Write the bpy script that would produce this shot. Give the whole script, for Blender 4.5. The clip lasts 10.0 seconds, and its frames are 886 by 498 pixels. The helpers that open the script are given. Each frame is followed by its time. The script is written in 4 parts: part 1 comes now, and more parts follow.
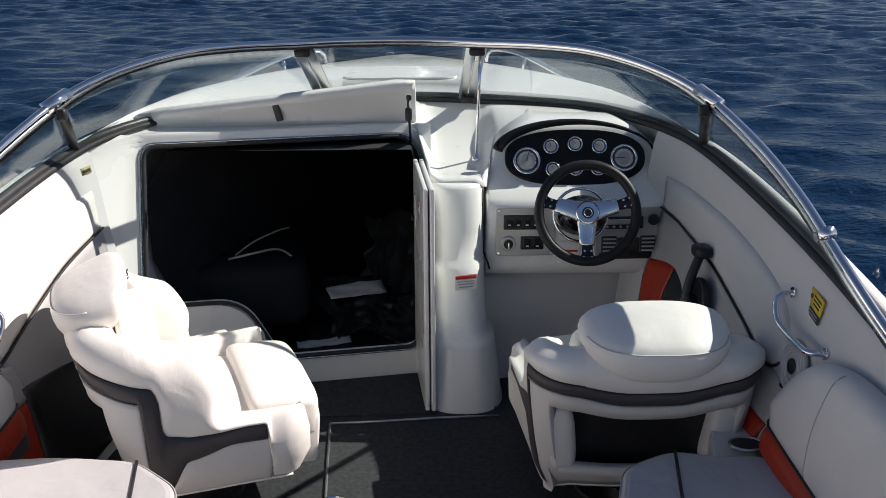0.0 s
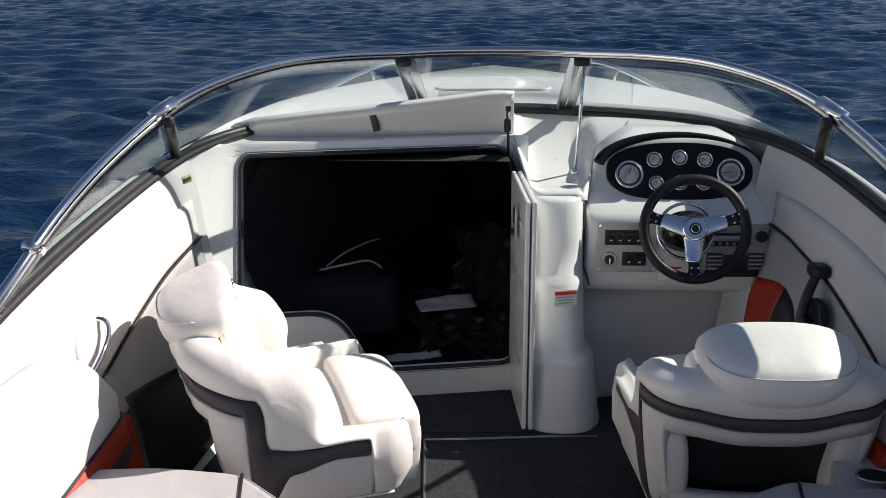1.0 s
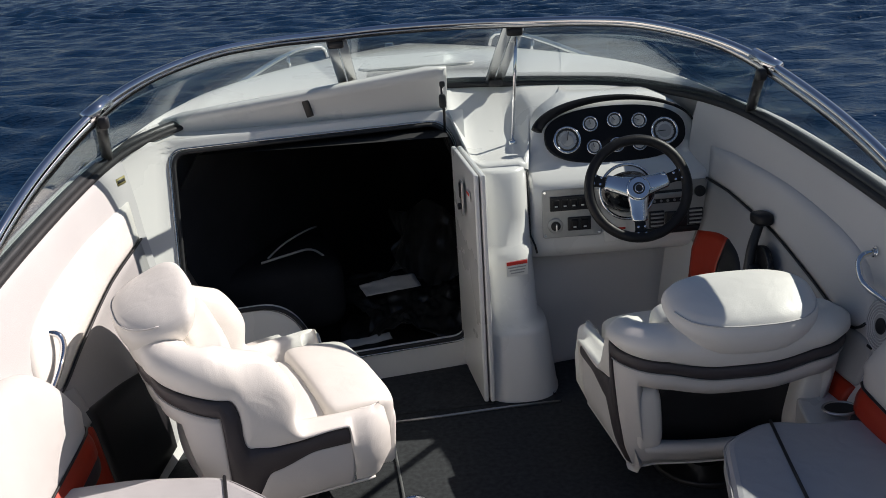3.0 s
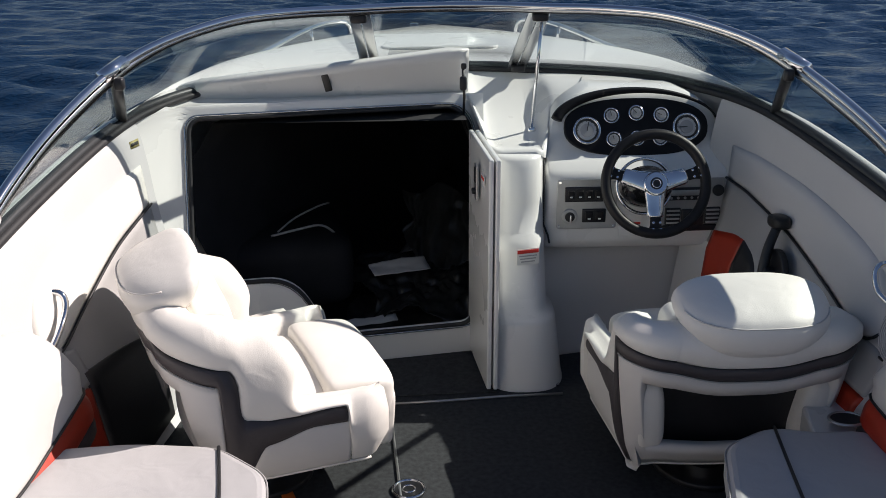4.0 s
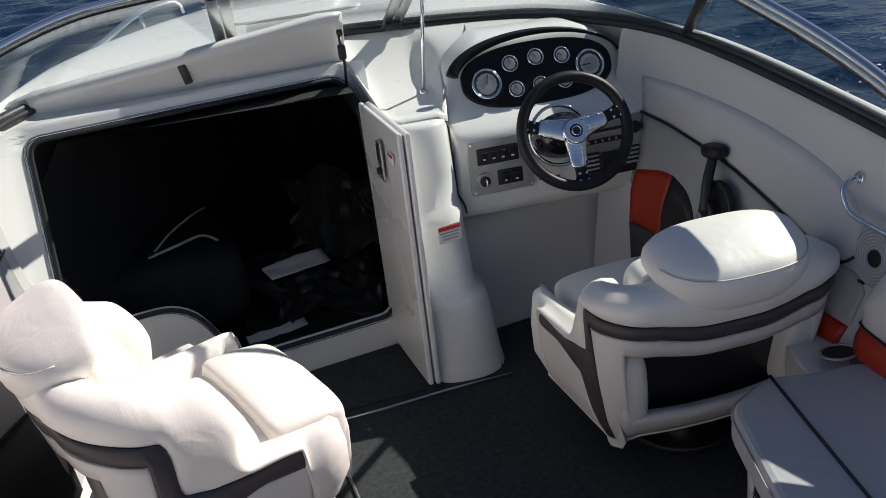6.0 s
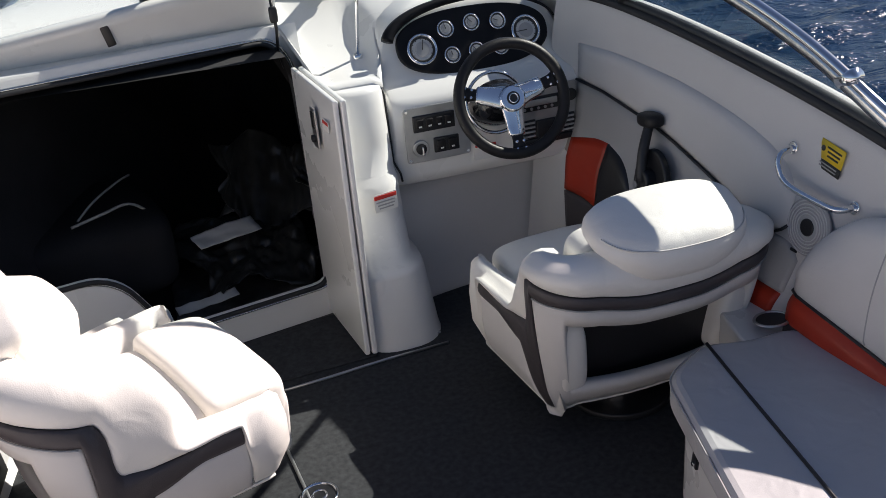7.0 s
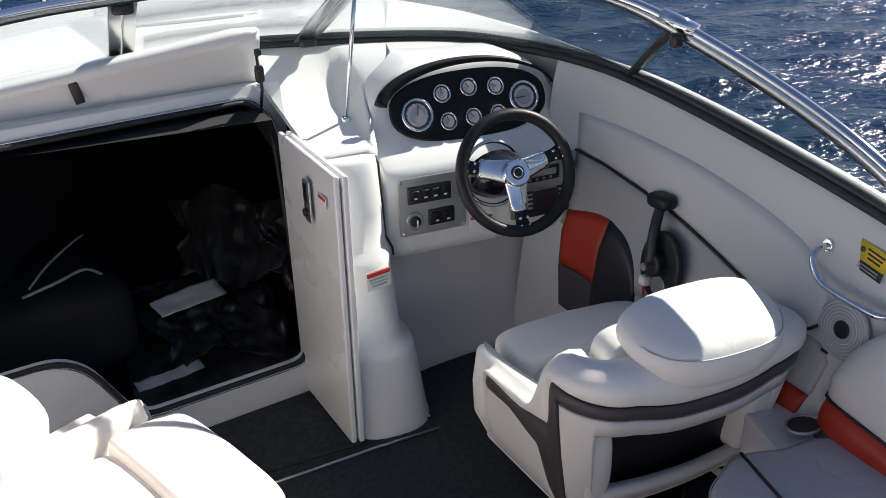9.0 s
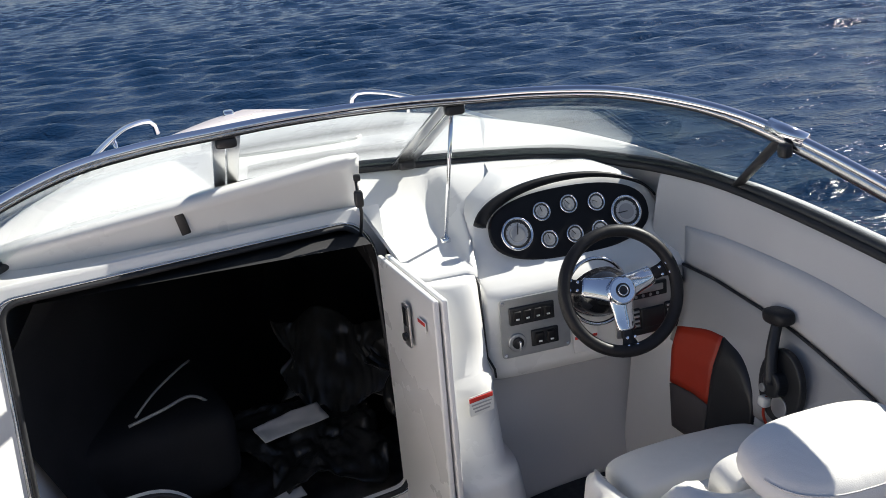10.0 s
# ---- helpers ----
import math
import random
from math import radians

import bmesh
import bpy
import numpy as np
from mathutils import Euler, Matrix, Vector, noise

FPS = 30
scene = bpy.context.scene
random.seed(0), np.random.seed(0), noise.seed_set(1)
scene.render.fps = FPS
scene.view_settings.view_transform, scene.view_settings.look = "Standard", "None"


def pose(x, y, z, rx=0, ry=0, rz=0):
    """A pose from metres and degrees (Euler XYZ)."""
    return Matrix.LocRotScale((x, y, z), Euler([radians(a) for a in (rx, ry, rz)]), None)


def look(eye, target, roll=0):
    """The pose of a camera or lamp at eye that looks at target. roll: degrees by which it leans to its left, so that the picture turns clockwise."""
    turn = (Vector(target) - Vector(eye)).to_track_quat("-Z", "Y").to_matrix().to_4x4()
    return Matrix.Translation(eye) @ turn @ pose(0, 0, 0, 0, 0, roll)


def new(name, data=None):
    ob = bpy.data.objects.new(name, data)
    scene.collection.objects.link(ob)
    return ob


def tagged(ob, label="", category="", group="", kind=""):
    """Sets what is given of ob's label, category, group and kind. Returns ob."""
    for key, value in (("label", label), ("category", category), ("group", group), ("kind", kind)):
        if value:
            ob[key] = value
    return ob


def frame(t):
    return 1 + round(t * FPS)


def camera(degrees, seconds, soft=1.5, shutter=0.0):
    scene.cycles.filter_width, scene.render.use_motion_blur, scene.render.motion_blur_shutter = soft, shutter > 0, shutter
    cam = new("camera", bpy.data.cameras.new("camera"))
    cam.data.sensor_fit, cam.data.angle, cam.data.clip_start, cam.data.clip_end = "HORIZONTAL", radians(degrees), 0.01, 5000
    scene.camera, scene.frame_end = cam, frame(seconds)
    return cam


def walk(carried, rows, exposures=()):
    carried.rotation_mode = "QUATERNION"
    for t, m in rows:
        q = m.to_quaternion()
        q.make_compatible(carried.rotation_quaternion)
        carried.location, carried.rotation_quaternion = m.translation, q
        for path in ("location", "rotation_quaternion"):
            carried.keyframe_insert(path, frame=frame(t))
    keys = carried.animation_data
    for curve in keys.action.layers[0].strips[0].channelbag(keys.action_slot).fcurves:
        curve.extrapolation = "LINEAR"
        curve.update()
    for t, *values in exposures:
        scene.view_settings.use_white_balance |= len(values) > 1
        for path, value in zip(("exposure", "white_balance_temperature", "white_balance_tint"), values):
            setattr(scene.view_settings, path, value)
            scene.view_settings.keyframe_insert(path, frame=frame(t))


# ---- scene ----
cam = camera(49.7, 10.0, soft=0.6)
PATH = [
    (0, (-0.023, -0.042, 1.632), (-0.004, 2.044, 0.932), -0.3),
    (0.5, (-0.123, -0.020, 1.616), (-0.191, 2.074, 0.944), 0.4),
    (1, (-0.160, 0.023, 1.614), (-0.277, 2.114, 0.943), -0.5),
    (1.5, (-0.146, 0.042, 1.602), (-0.339, 2.126, 0.925), -1.0),
    (2, (-0.190, 0.024, 1.593), (-0.343, 2.109, 0.909), -0.9),
    (2.5, (-0.288, 0.013, 1.612), (-0.257, 2.101, 0.916), -4.3),
    (2.7, (-0.322, 0.021, 1.610), (-0.232, 2.102, 0.905), -4.8),
    (4, (-0.310, 0.066, 1.584), (-0.237, 2.133, 0.837), -0.4),
    (4.5, (-0.304, 0.072, 1.582), (-0.224, 2.145, 0.849), -1.6),
    (5, (-0.351, 0.167, 1.579), (-0.241, 2.231, 0.825), -4.1),
    (5.5, (-0.427, 0.309, 1.575), (-0.172, 2.336, 0.759), -5.3),
    (5.7, (-0.462, 0.394, 1.560), (-0.138, 2.404, 0.725), -6.2),
    (7, (-0.522, 0.497, 1.569), (0.042, 2.396, 0.611), -5.2),
    (7.5, (-0.582, 0.532, 1.590), (0.061, 2.391, 0.604), -2.6),
    (8, (-0.699, 0.749, 1.535), (0.256, 2.529, 0.662), 0.9),
    (8.5, (-0.669, 0.828, 1.596), (0.149, 2.618, 0.612), -1.1),
    (9, (-0.671, 0.821, 1.669), (0.098, 2.657, 0.732), -1.5),
    (9.5, (-0.634, 0.869, 1.635), (0.010, 2.803, 0.807), -5.3),
    (10, (-0.637, 0.881, 1.679), (-0.047, 2.884, 0.986), -5.2),
]
walk(cam, [(t, look(eye, target, roll)) for t, eye, target, roll in PATH], [(0, 0.51, 6700, 18), (1.5, 0.39, 6700, 18), (2.0, 0.19, 6700, 18), (2.5, 0.15, 6700, 18), (3.2, 0.27, 6700, 18), (4.0, 0.40, 6700, 18), (5.5, 0.37, 6700, 18), (7, 0.72, 6750, 21), (8.5, 0.93, 6750, 21), (10, 1.06, 6750, 21)])

# ---- world, sun, exposure ----
SUN_AZ, SUN_EL = radians(74), radians(39.3)
world = bpy.data.worlds.new("sky")
scene.world = world
world.use_nodes = True
wn = world.node_tree.nodes
sky = wn.new("ShaderNodeTexSky")
sky.sky_type = 'NISHITA'
sky.sun_disc = False
sky.air_density, sky.dust_density, sky.ozone_density = 1.0, 0.25, 2.5
sky.sun_elevation, sky.sun_rotation = SUN_EL, SUN_AZ
wn["Background"].inputs[1].default_value = 0.05
world.node_tree.links.new(sky.outputs[0], wn["Background"].inputs[0])
sun = new("sun", bpy.data.lights.new("sun", 'SUN'))
sun.data.energy, sun.data.angle, sun.data.color = 5.0, radians(0.53), (1.0, 0.95, 0.87)
sd = Vector((math.sin(SUN_AZ) * math.cos(SUN_EL), math.cos(SUN_AZ) * math.cos(SUN_EL), math.sin(SUN_EL)))
sun.matrix_world = look(sd * 20, (0, 0, 0))

CX = -0.17                        # the boat's centreline


# ---- materials ----
def material(name, color, rough=0.5, metal=0.0, vary=0.0, scale=6.0, bump=0.0, bscale=200.0, coat=0.0, spec=0.5, dirt=None, soft=0.0):
    m = bpy.data.materials.new(name)
    m.use_nodes = True
    nt = m.node_tree
    b = nt.nodes["Principled BSDF"]
    b.inputs["Roughness"].default_value = rough
    b.inputs["Metallic"].default_value = metal
    b.inputs["Coat Weight"].default_value = coat
    b.inputs["Coat Roughness"].default_value = 0.08
    b.inputs["Specular IOR Level"].default_value = spec
    b.inputs["Base Color"].default_value = (*color, 1)
    tc = nt.nodes.new("ShaderNodeTexCoord")
    if vary:
        n1 = nt.nodes.new("ShaderNodeTexNoise")
        n1.inputs["Scale"].default_value, n1.inputs["Detail"].default_value = scale, 8
        nt.links.new(tc.outputs["Object"], n1.inputs["Vector"])
        r = nt.nodes.new("ShaderNodeValToRGB")
        r.color_ramp.elements[0].position, r.color_ramp.elements[1].position = 0.3, 0.7
        d = dirt or tuple(c * (1 - vary) for c in color)
        r.color_ramp.elements[0].color = (*d, 1)
        r.color_ramp.elements[1].color = (*[min(1, c * (1 + vary * 0.4)) for c in color], 1)
        nt.links.new(n1.outputs[0], r.inputs[0])
        nt.links.new(r.outputs[0], b.inputs["Base Color"])
        mr = nt.nodes.new("ShaderNodeMapRange")
        mr.inputs[3].default_value, mr.inputs[4].default_value = max(0.02, rough * 0.8), min(1, rough * 1.25)
        nt.links.new(n1.outputs[0], mr.inputs[0])
        nt.links.new(mr.outputs[0], b.inputs["Roughness"])
    if bump:
        n2 = nt.nodes.new("ShaderNodeTexNoise")
        n2.inputs["Scale"].default_value, n2.inputs["Detail"].default_value = bscale, 4
        nt.links.new(tc.outputs["Object"], n2.inputs["Vector"])
        bp = nt.nodes.new("ShaderNodeBump")
        bp.inputs["Strength"].default_value, bp.inputs["Distance"].default_value = bump, 0.002
        nt.links.new(n2.outputs[0], bp.inputs["Height"])
        if soft:
            n3 = nt.nodes.new("ShaderNodeTexNoise")
            n3.inputs["Scale"].default_value, n3.inputs["Detail"].default_value = 11, 2
            n3.inputs["Distortion"].default_value = 0.6
            nt.links.new(tc.outputs["Object"], n3.inputs["Vector"])
            b3 = nt.nodes.new("ShaderNodeBump")
            b3.inputs["Strength"].default_value, b3.inputs["Distance"].default_value = 1.0, soft
            nt.links.new(n3.outputs[0], b3.inputs["Height"])
            nt.links.new(b3.outputs[0], bp.inputs["Normal"])
        nt.links.new(bp.outputs[0], b.inputs["Normal"])
    return m


GEL = material("white_gelcoat", (0.80, 0.79, 0.765), 0.28, 0, 0.03, 3, 0.02, 30, coat=0.5)
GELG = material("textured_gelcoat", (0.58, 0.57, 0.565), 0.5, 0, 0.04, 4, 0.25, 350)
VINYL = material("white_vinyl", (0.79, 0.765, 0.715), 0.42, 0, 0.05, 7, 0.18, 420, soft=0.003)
# the benches' white vinyl, with its bluish shade put into the colour
BENCHV = material("shade_toned_vinyl", (0.46, 0.455, 0.46), 0.42, 0, 0.06, 7, 0.18, 420, soft=0.005)
VINYLG = material("light_grey_vinyl", (0.40, 0.395, 0.39), 0.45, 0, 0.05, 7, 0.2, 420)
SHELLV = material("pale_shell_vinyl", (0.64, 0.62, 0.595), 0.45, 0, 0.05, 6, 0.18, 420, soft=0.003)
CHAR = material("charcoal_vinyl", (0.060, 0.052, 0.055), 0.5, 0, 0.15, 10, 0.2, 400, soft=0.003)
RED = material("orange_red_vinyl", (0.42, 0.030, 0.009), 0.45, 0, 0.1, 8, 0.18, 400, soft=0.003)
BLACK = material("black_plastic", (0.016, 0.016, 0.018), 0.38, 0, 0.2, 20, 0.1, 300)
PANELB = material("satin_black_panel", (0.010, 0.010, 0.012), 0.42, 0, 0.2, 20, 0.05, 300, spec=0.18)
PANELG = material("glossy_black_cowl", (0.012, 0.012, 0.014), 0.12, 0, 0.2, 20, coat=0.6)
RUBBER = material("black_rubber", (0.022, 0.022, 0.024), 0.6, 0, 0.2, 20)
DARK = material("dark_leather", (0.016, 0.015, 0.016), 0.42, 0, 0.2, 30, 0.3, 500, spec=0.3)
CHROME = material("polished_chrome", (0.80, 0.80, 0.81), 0.07, 1.0, 0.03, 10)
ALU = material("anodised_aluminium", (0.58, 0.59, 0.60), 0.24, 1.0, 0.06, 12, 0.03, 200)
BRUSH = material("brushed_metal_panel", (0.50, 0.50, 0.50), 0.34, 0.9, 0.1, 25, 0.05, 300)
FRAMEG = material("dark_window_frame", (0.045, 0.047, 0.05), 0.4, 0.2, 0.15, 15)
CARPET = material("charcoal_carpet", (0.056, 0.058, 0.062), 0.95, 0, 0.35, 60, 0.9, 700, spec=0.1)
# near black: the darkness of the unlit cabin is put into this colour
CABIN = material("shade_toned_lining", (0.028, 0.028, 0.03), 0.9, 0, 0.3, 5, 0.3, 100, spec=0.1)
PAPER = material("white_paper", (0.75, 0.74, 0.71), 0.8, 0, 0.06, 12)
# crumpled clear film, its colour darkened to carry the cabin's shade
PLAST = material("shade_dimmed_film", (0.036, 0.035, 0.032), 0.30, 0, 0.6, 14, 0.5, 25)
MOTTLE = material("mottled_cabin_mat", (0.16, 0.155, 0.15), 0.8, 0, 0.7, 14, 0.4, 60)
DIAL = material("pale_dial_face", (0.58, 0.58, 0.57), 0.25, 0, 0.08, 30)
YELLOW = material("yellow_sticker", (0.75, 0.52, 0.03), 0.5, 0, 0.05, 30)
OLIVE = material("faded_olive_sticker", (0.34, 0.30, 0.12), 0.6, 0, 0.15, 40)
INK = material("black_print", (0.03, 0.03, 0.03), 0.6)
REDINK = material("red_print", (0.55, 0.03, 0.02), 0.6)
GREYINK = material("grey_print", (0.35, 0.35, 0.35), 0.6)
ORANGE = material("orange_webbing", (0.75, 0.16, 0.02), 0.6, 0, 0.1, 40)
HULL = material("hull_gelcoat", (0.78, 0.77, 0.75), 0.22, 0, 0.03, 2, coat=0.5)


def glass_material():
    m = bpy.data.materials.new("tinted_glass")
    m.use_nodes = True
    nt = m.node_tree
    nt.nodes.remove(nt.nodes["Principled BSDF"])
    out = nt.nodes["Material Output"]
    tr = nt.nodes.new("ShaderNodeBsdfTransparent")
    tr.inputs[0].default_value = (0.915, 0.972, 0.958, 1)
    gl = nt.nodes.new("ShaderNodeBsdfGlossy")
    gl.inputs["Roughness"].default_value = 0.03
    lw = nt.nodes.new("ShaderNodeLayerWeight")
    lw.inputs[0].default_value = 0.5
    pw = nt.nodes.new("ShaderNodeMath")
    pw.operation = 'POWER'
    pw.inputs[1].default_value = 4.0
    nt.links.new(lw.outputs["Facing"], pw.inputs[0])
    fr = nt.nodes.new("ShaderNodeMapRange")
    fr.inputs[3].default_value, fr.inputs[4].default_value = 0.045, 0.6
    nt.links.new(pw.outputs[0], fr.inputs[0])
    mix = nt.nodes.new("ShaderNodeMixShader")
    nt.links.new(fr.outputs[0], mix.inputs[0])
    nt.links.new(tr.outputs[0], mix.inputs[1])
    nt.links.new(gl.outputs[0], mix.inputs[2])
    nt.links.new(mix.outputs[0], out.inputs[0])
    return m


GLASS = glass_material()


def water_material():
    m = bpy.data.materials.new("sea_water")
    m.use_nodes = True
    nt = m.node_tree
    b = nt.nodes["Principled BSDF"]
    b.inputs["Base Color"].default_value = (0.003, 0.018, 0.048, 1)
    b.inputs["Roughness"].default_value = 0.16
    b.inputs["Specular IOR Level"].default_value = 0.31
    b.inputs["IOR"].default_value = 1.26
    tc = nt.nodes.new("ShaderNodeTexCoord")
    mp = nt.nodes.new("ShaderNodeMapping")
    mp.inputs["Rotation"].default_value = (0, 0, radians(20))
    mp.inputs["Scale"].default_value = (1, 1.7, 1)
    nt.links.new(tc.outputs["Object"], mp.inputs[0])
    last = None
    for sc, st, de in ((4.2, 0.042, 3), (12, 0.020, 4)):
        n = nt.nodes.new("ShaderNodeTexNoise")
        n.inputs["Scale"].default_value, n.inputs["Detail"].default_value = sc, de
        nt.links.new(mp.outputs[0], n.inputs["Vector"])
        bp = nt.nodes.new("ShaderNodeBump")
        bp.inputs["Strength"].default_value = 1.0
        bp.inputs["Distance"].default_value = st
        nt.links.new(n.outputs[0], bp.inputs["Height"])
        if last:
            nt.links.new(last.outputs[0], bp.inputs["Normal"])
        last = bp
    nt.links.new(last.outputs[0], b.inputs["Normal"])
    return m


WATER = water_material()


# ---- mesh helpers ----
def shape(name, verts, faces, mat, parent=None, label="", smooth=True, bevel=0.0, thick=0.0, sub=0):
    me = bpy.data.meshes.new(name)
    me.from_pydata([tuple(v) for v in verts], [], faces)
    bm = bmesh.new()
    bm.from_mesh(me)
    bmesh.ops.recalc_face_normals(bm, faces=bm.faces)
    bm.to_mesh(me)
    bm.free()
    for p in me.polygons:
        p.use_smooth = smooth
    me.materials.append(mat)
    ob = new(name, me)
    if parent:
        ob.parent = parent
    if label:
        ob["label"] = label
    if thick:
        s = ob.modifiers.new("thickness", 'SOLIDIFY')
        s.thickness, s.offset = thick, -1
    if bevel:
        b = ob.modifiers.new("edge", 'BEVEL')
        b.width, b.segments, b.limit_method, b.angle_limit = bevel, 3, 'ANGLE', radians(40)
    if sub:
        s = ob.modifiers.new("round", 'SUBSURF')
        s.levels = s.render_levels = sub
    return ob


def thing(name, at, label, category, group="", kind="", turn=0):
    e = new(name)
    e.empty_display_size = 0.05
    e.matrix_world = pose(*at, 0, 0, turn)
    return tagged(e, label, category, group, kind)


def curve(pts, n):
    """n points evenly along a smooth curve through pts."""
    p = [Vector(q) for q in pts]
    p = [p[0] * 2 - p[1]] + p + [p[-1] * 2 - p[-2]]
    fine = []
    for i in range(1, len(p) - 2):
        a, b, c, d = p[i - 1:i + 3]
        for k in range(16):
            t = k / 16
            fine.append(0.5 * ((2 * b) + (c - a) * t + (2 * a - 5 * b + 4 * c - d) * t * t + (3 * b - a - 3 * c + d) * t ** 3))
    fine.append(p[-2].copy())
    s = [0.0]
    for a, b in zip(fine, fine[1:]):
        s.append(s[-1] + (b - a).length)
    out, j = [], 0
    for k in range(n):
        want = s[-1] * k / (n - 1)
        while j < len(s) - 2 and s[j + 1] < want:
            j += 1
        f = (want - s[j]) / max(1e-9, s[j + 1] - s[j])
        out.append(fine[j].lerp(fine[j + 1], min(1, max(0, f))))
    return out


def strip(rows, close_u=False, close_v=False):
    """Verts and faces of a sheet from rows of points."""
    nv = len(rows[0])
    verts = [p for r in rows for p in r]
    faces = []
    nr = len(rows)
    for i in range(nr if close_u else nr - 1):
        for j in range(nv if close_v else nv - 1):
            a, b = i * nv + j, i * nv + (j + 1) % nv
            c, d = ((i + 1) % nr) * nv + (j + 1) % nv, ((i + 1) % nr) * nv + j
            faces.append((a, b, c, d))
    return verts, faces


def tube_data(pts, r, n=10, closed=False, flat=1.0):
    rows = []
    N = len(pts)
    pts = [Vector(p) for p in pts]
    up = None
    for i, p in enumerate(pts):
        a = pts[(i - 1) % N] if (closed or i) else p
        b = pts[(i + 1) % N] if (closed or i < N - 1) else p
        t = (b - a).normalized()
        if up is None:
            up = Vector((0, 0, 1)) if abs(t.z) < 0.9 else Vector((1, 0, 0))
        up = (up - t * up.dot(t)).normalized()
        w = t.cross(up)
        rr = r(i / (N - 1)) if callable(r) else r
        rows.append([p + (w * math.cos(k * math.tau / n) + up * flat * math.sin(k * math.tau / n)) * rr for k in range(n)])
    v, f = strip(rows, closed, True)
    if not closed:
        f = f + [tuple(range(n))[::-1], tuple(range(len(v) - n, len(v)))]
    return v, f


def tube(name, pts, r, mat, parent=None, label="", n=10, closed=False, flat=1.0):
    v, f = tube_data(pts, r, n, closed, flat)
    return shape(name, v, f, mat, parent, label)


def box_data(sx, sy, sz, m=None):
    m = m or Matrix.Identity(4)
    v = [m @ Vector((x * sx / 2, y * sy / 2, z * sz / 2)) for x in (-1, 1) for y in (-1, 1) for z in (-1, 1)]
    f = [(0, 1, 3, 2), (4, 6, 7, 5), (0, 4, 5, 1), (2, 3, 7, 6), (0, 2, 6, 4), (1, 5, 7, 3)]
    return v, f


def box(name, sx, sy, sz, m, mat, parent=None, label="", bevel=0.004):
    v, f = box_data(sx, sy, sz, m)
    return shape(name, v, f, mat, parent, label, True, bevel)


def ease(x, a, b):
    t = min(1, max(0, (x - a) / (b - a)))
    return t * t * (3 - 2 * t)


def sgnpow(v, e):
    return math.copysign(abs(v) ** e, v)


def cushion(name, sx, sy, sz, m, mat, parent=None, label="", e1=0.45, e2=0.45, warp=None, nu=40, nv=22):
    """A padded block with full, rounded faces. warp moves each local point."""
    rows = []
    for i in range(nv + 1):
        la = -math.pi / 2 + math.pi * i / nv
        row = []
        for j in range(nu):
            lo = math.tau * j / nu
            p = Vector((sgnpow(math.cos(la), e1) * sgnpow(math.cos(lo), e2) * sx / 2,
                        sgnpow(math.cos(la), e1) * sgnpow(math.sin(lo), e2) * sy / 2,
                        sgnpow(math.sin(la), e1) * sz / 2))
            row.append(m @ (warp(p) if warp else p))
        rows.append(row)
    v, f = strip(rows, False, True)
    ob = shape(name, v, f, mat, parent, label)
    bm = bmesh.new()
    bm.from_mesh(ob.data)
    bmesh.ops.remove_doubles(bm, verts=bm.verts, dist=1e-5)
    bmesh.ops.recalc_face_normals(bm, faces=bm.faces)
    for fc in bm.faces:
        fc.smooth = True
    bm.to_mesh(ob.data)
    bm.free()
    return ob


def outline_round(corners, r, n=6):
    """2D outline with rounded corners; r one radius or a list."""
    out = []
    N = len(corners)
    for i in range(N):
        p = Vector(corners[i])
        a, b = Vector(corners[i - 1]) - p, Vector(corners[(i + 1) % N]) - p
        rr = r[i] if isinstance(r, (list, tuple)) else r
        rr = min(rr, a.length * 0.48, b.length * 0.48)
        p0, p1 = p + a.normalized() * rr, p + b.normalized() * rr
        for k in range(n + 1):
            t = k / n
            out.append(p0 * (1 - t) ** 2 + p * 2 * t * (1 - t) + p1 * t * t)
    return out


def plate(name, outline, depth, m, mat, parent=None, label="", bevel=0.002):
    """A flat plate: 2D outline in m's xy plane, from z=0 to depth."""
    n = len(outline)
    v = [m @ Vector((p[0], p[1], 0)) for p in outline] + [m @ Vector((p[0], p[1], depth)) for p in outline]
    f = [tuple(range(n))[::-1], tuple(range(n, 2 * n))] + [(i, (i + 1) % n, n + (i + 1) % n, n + i) for i in range(n)]
    return shape(name, v, f, mat, parent, label, False, bevel)


def disc(name, r, depth, m, mat, parent=None, label="", n=28, bevel=0.002, squash=1.0):
    o = [(r * math.cos(k * math.tau / n), r * squash * math.sin(k * math.tau / n)) for k in range(n)]
    return plate(name, o, depth, m, mat, parent, label, bevel)


def ring(name, r, w, m, mat, parent=None, label="", n=40):
    return tube(name, [m @ Vector((r * math.cos(k * math.tau / n), r * math.sin(k * math.tau / n), 0)) for k in range(n)], w, mat, parent, label, 10, True)


def facing(at, normal, up=(0, 0, 1)):
    """A pose whose z axis is normal, y as near to up as it goes."""
    z = Vector(normal).normalized()
    x = Vector(up).cross(z).normalized()
    y = z.cross(x)
    return Matrix.Translation(at) @ Matrix((x, y, z)).transposed().to_4x4()


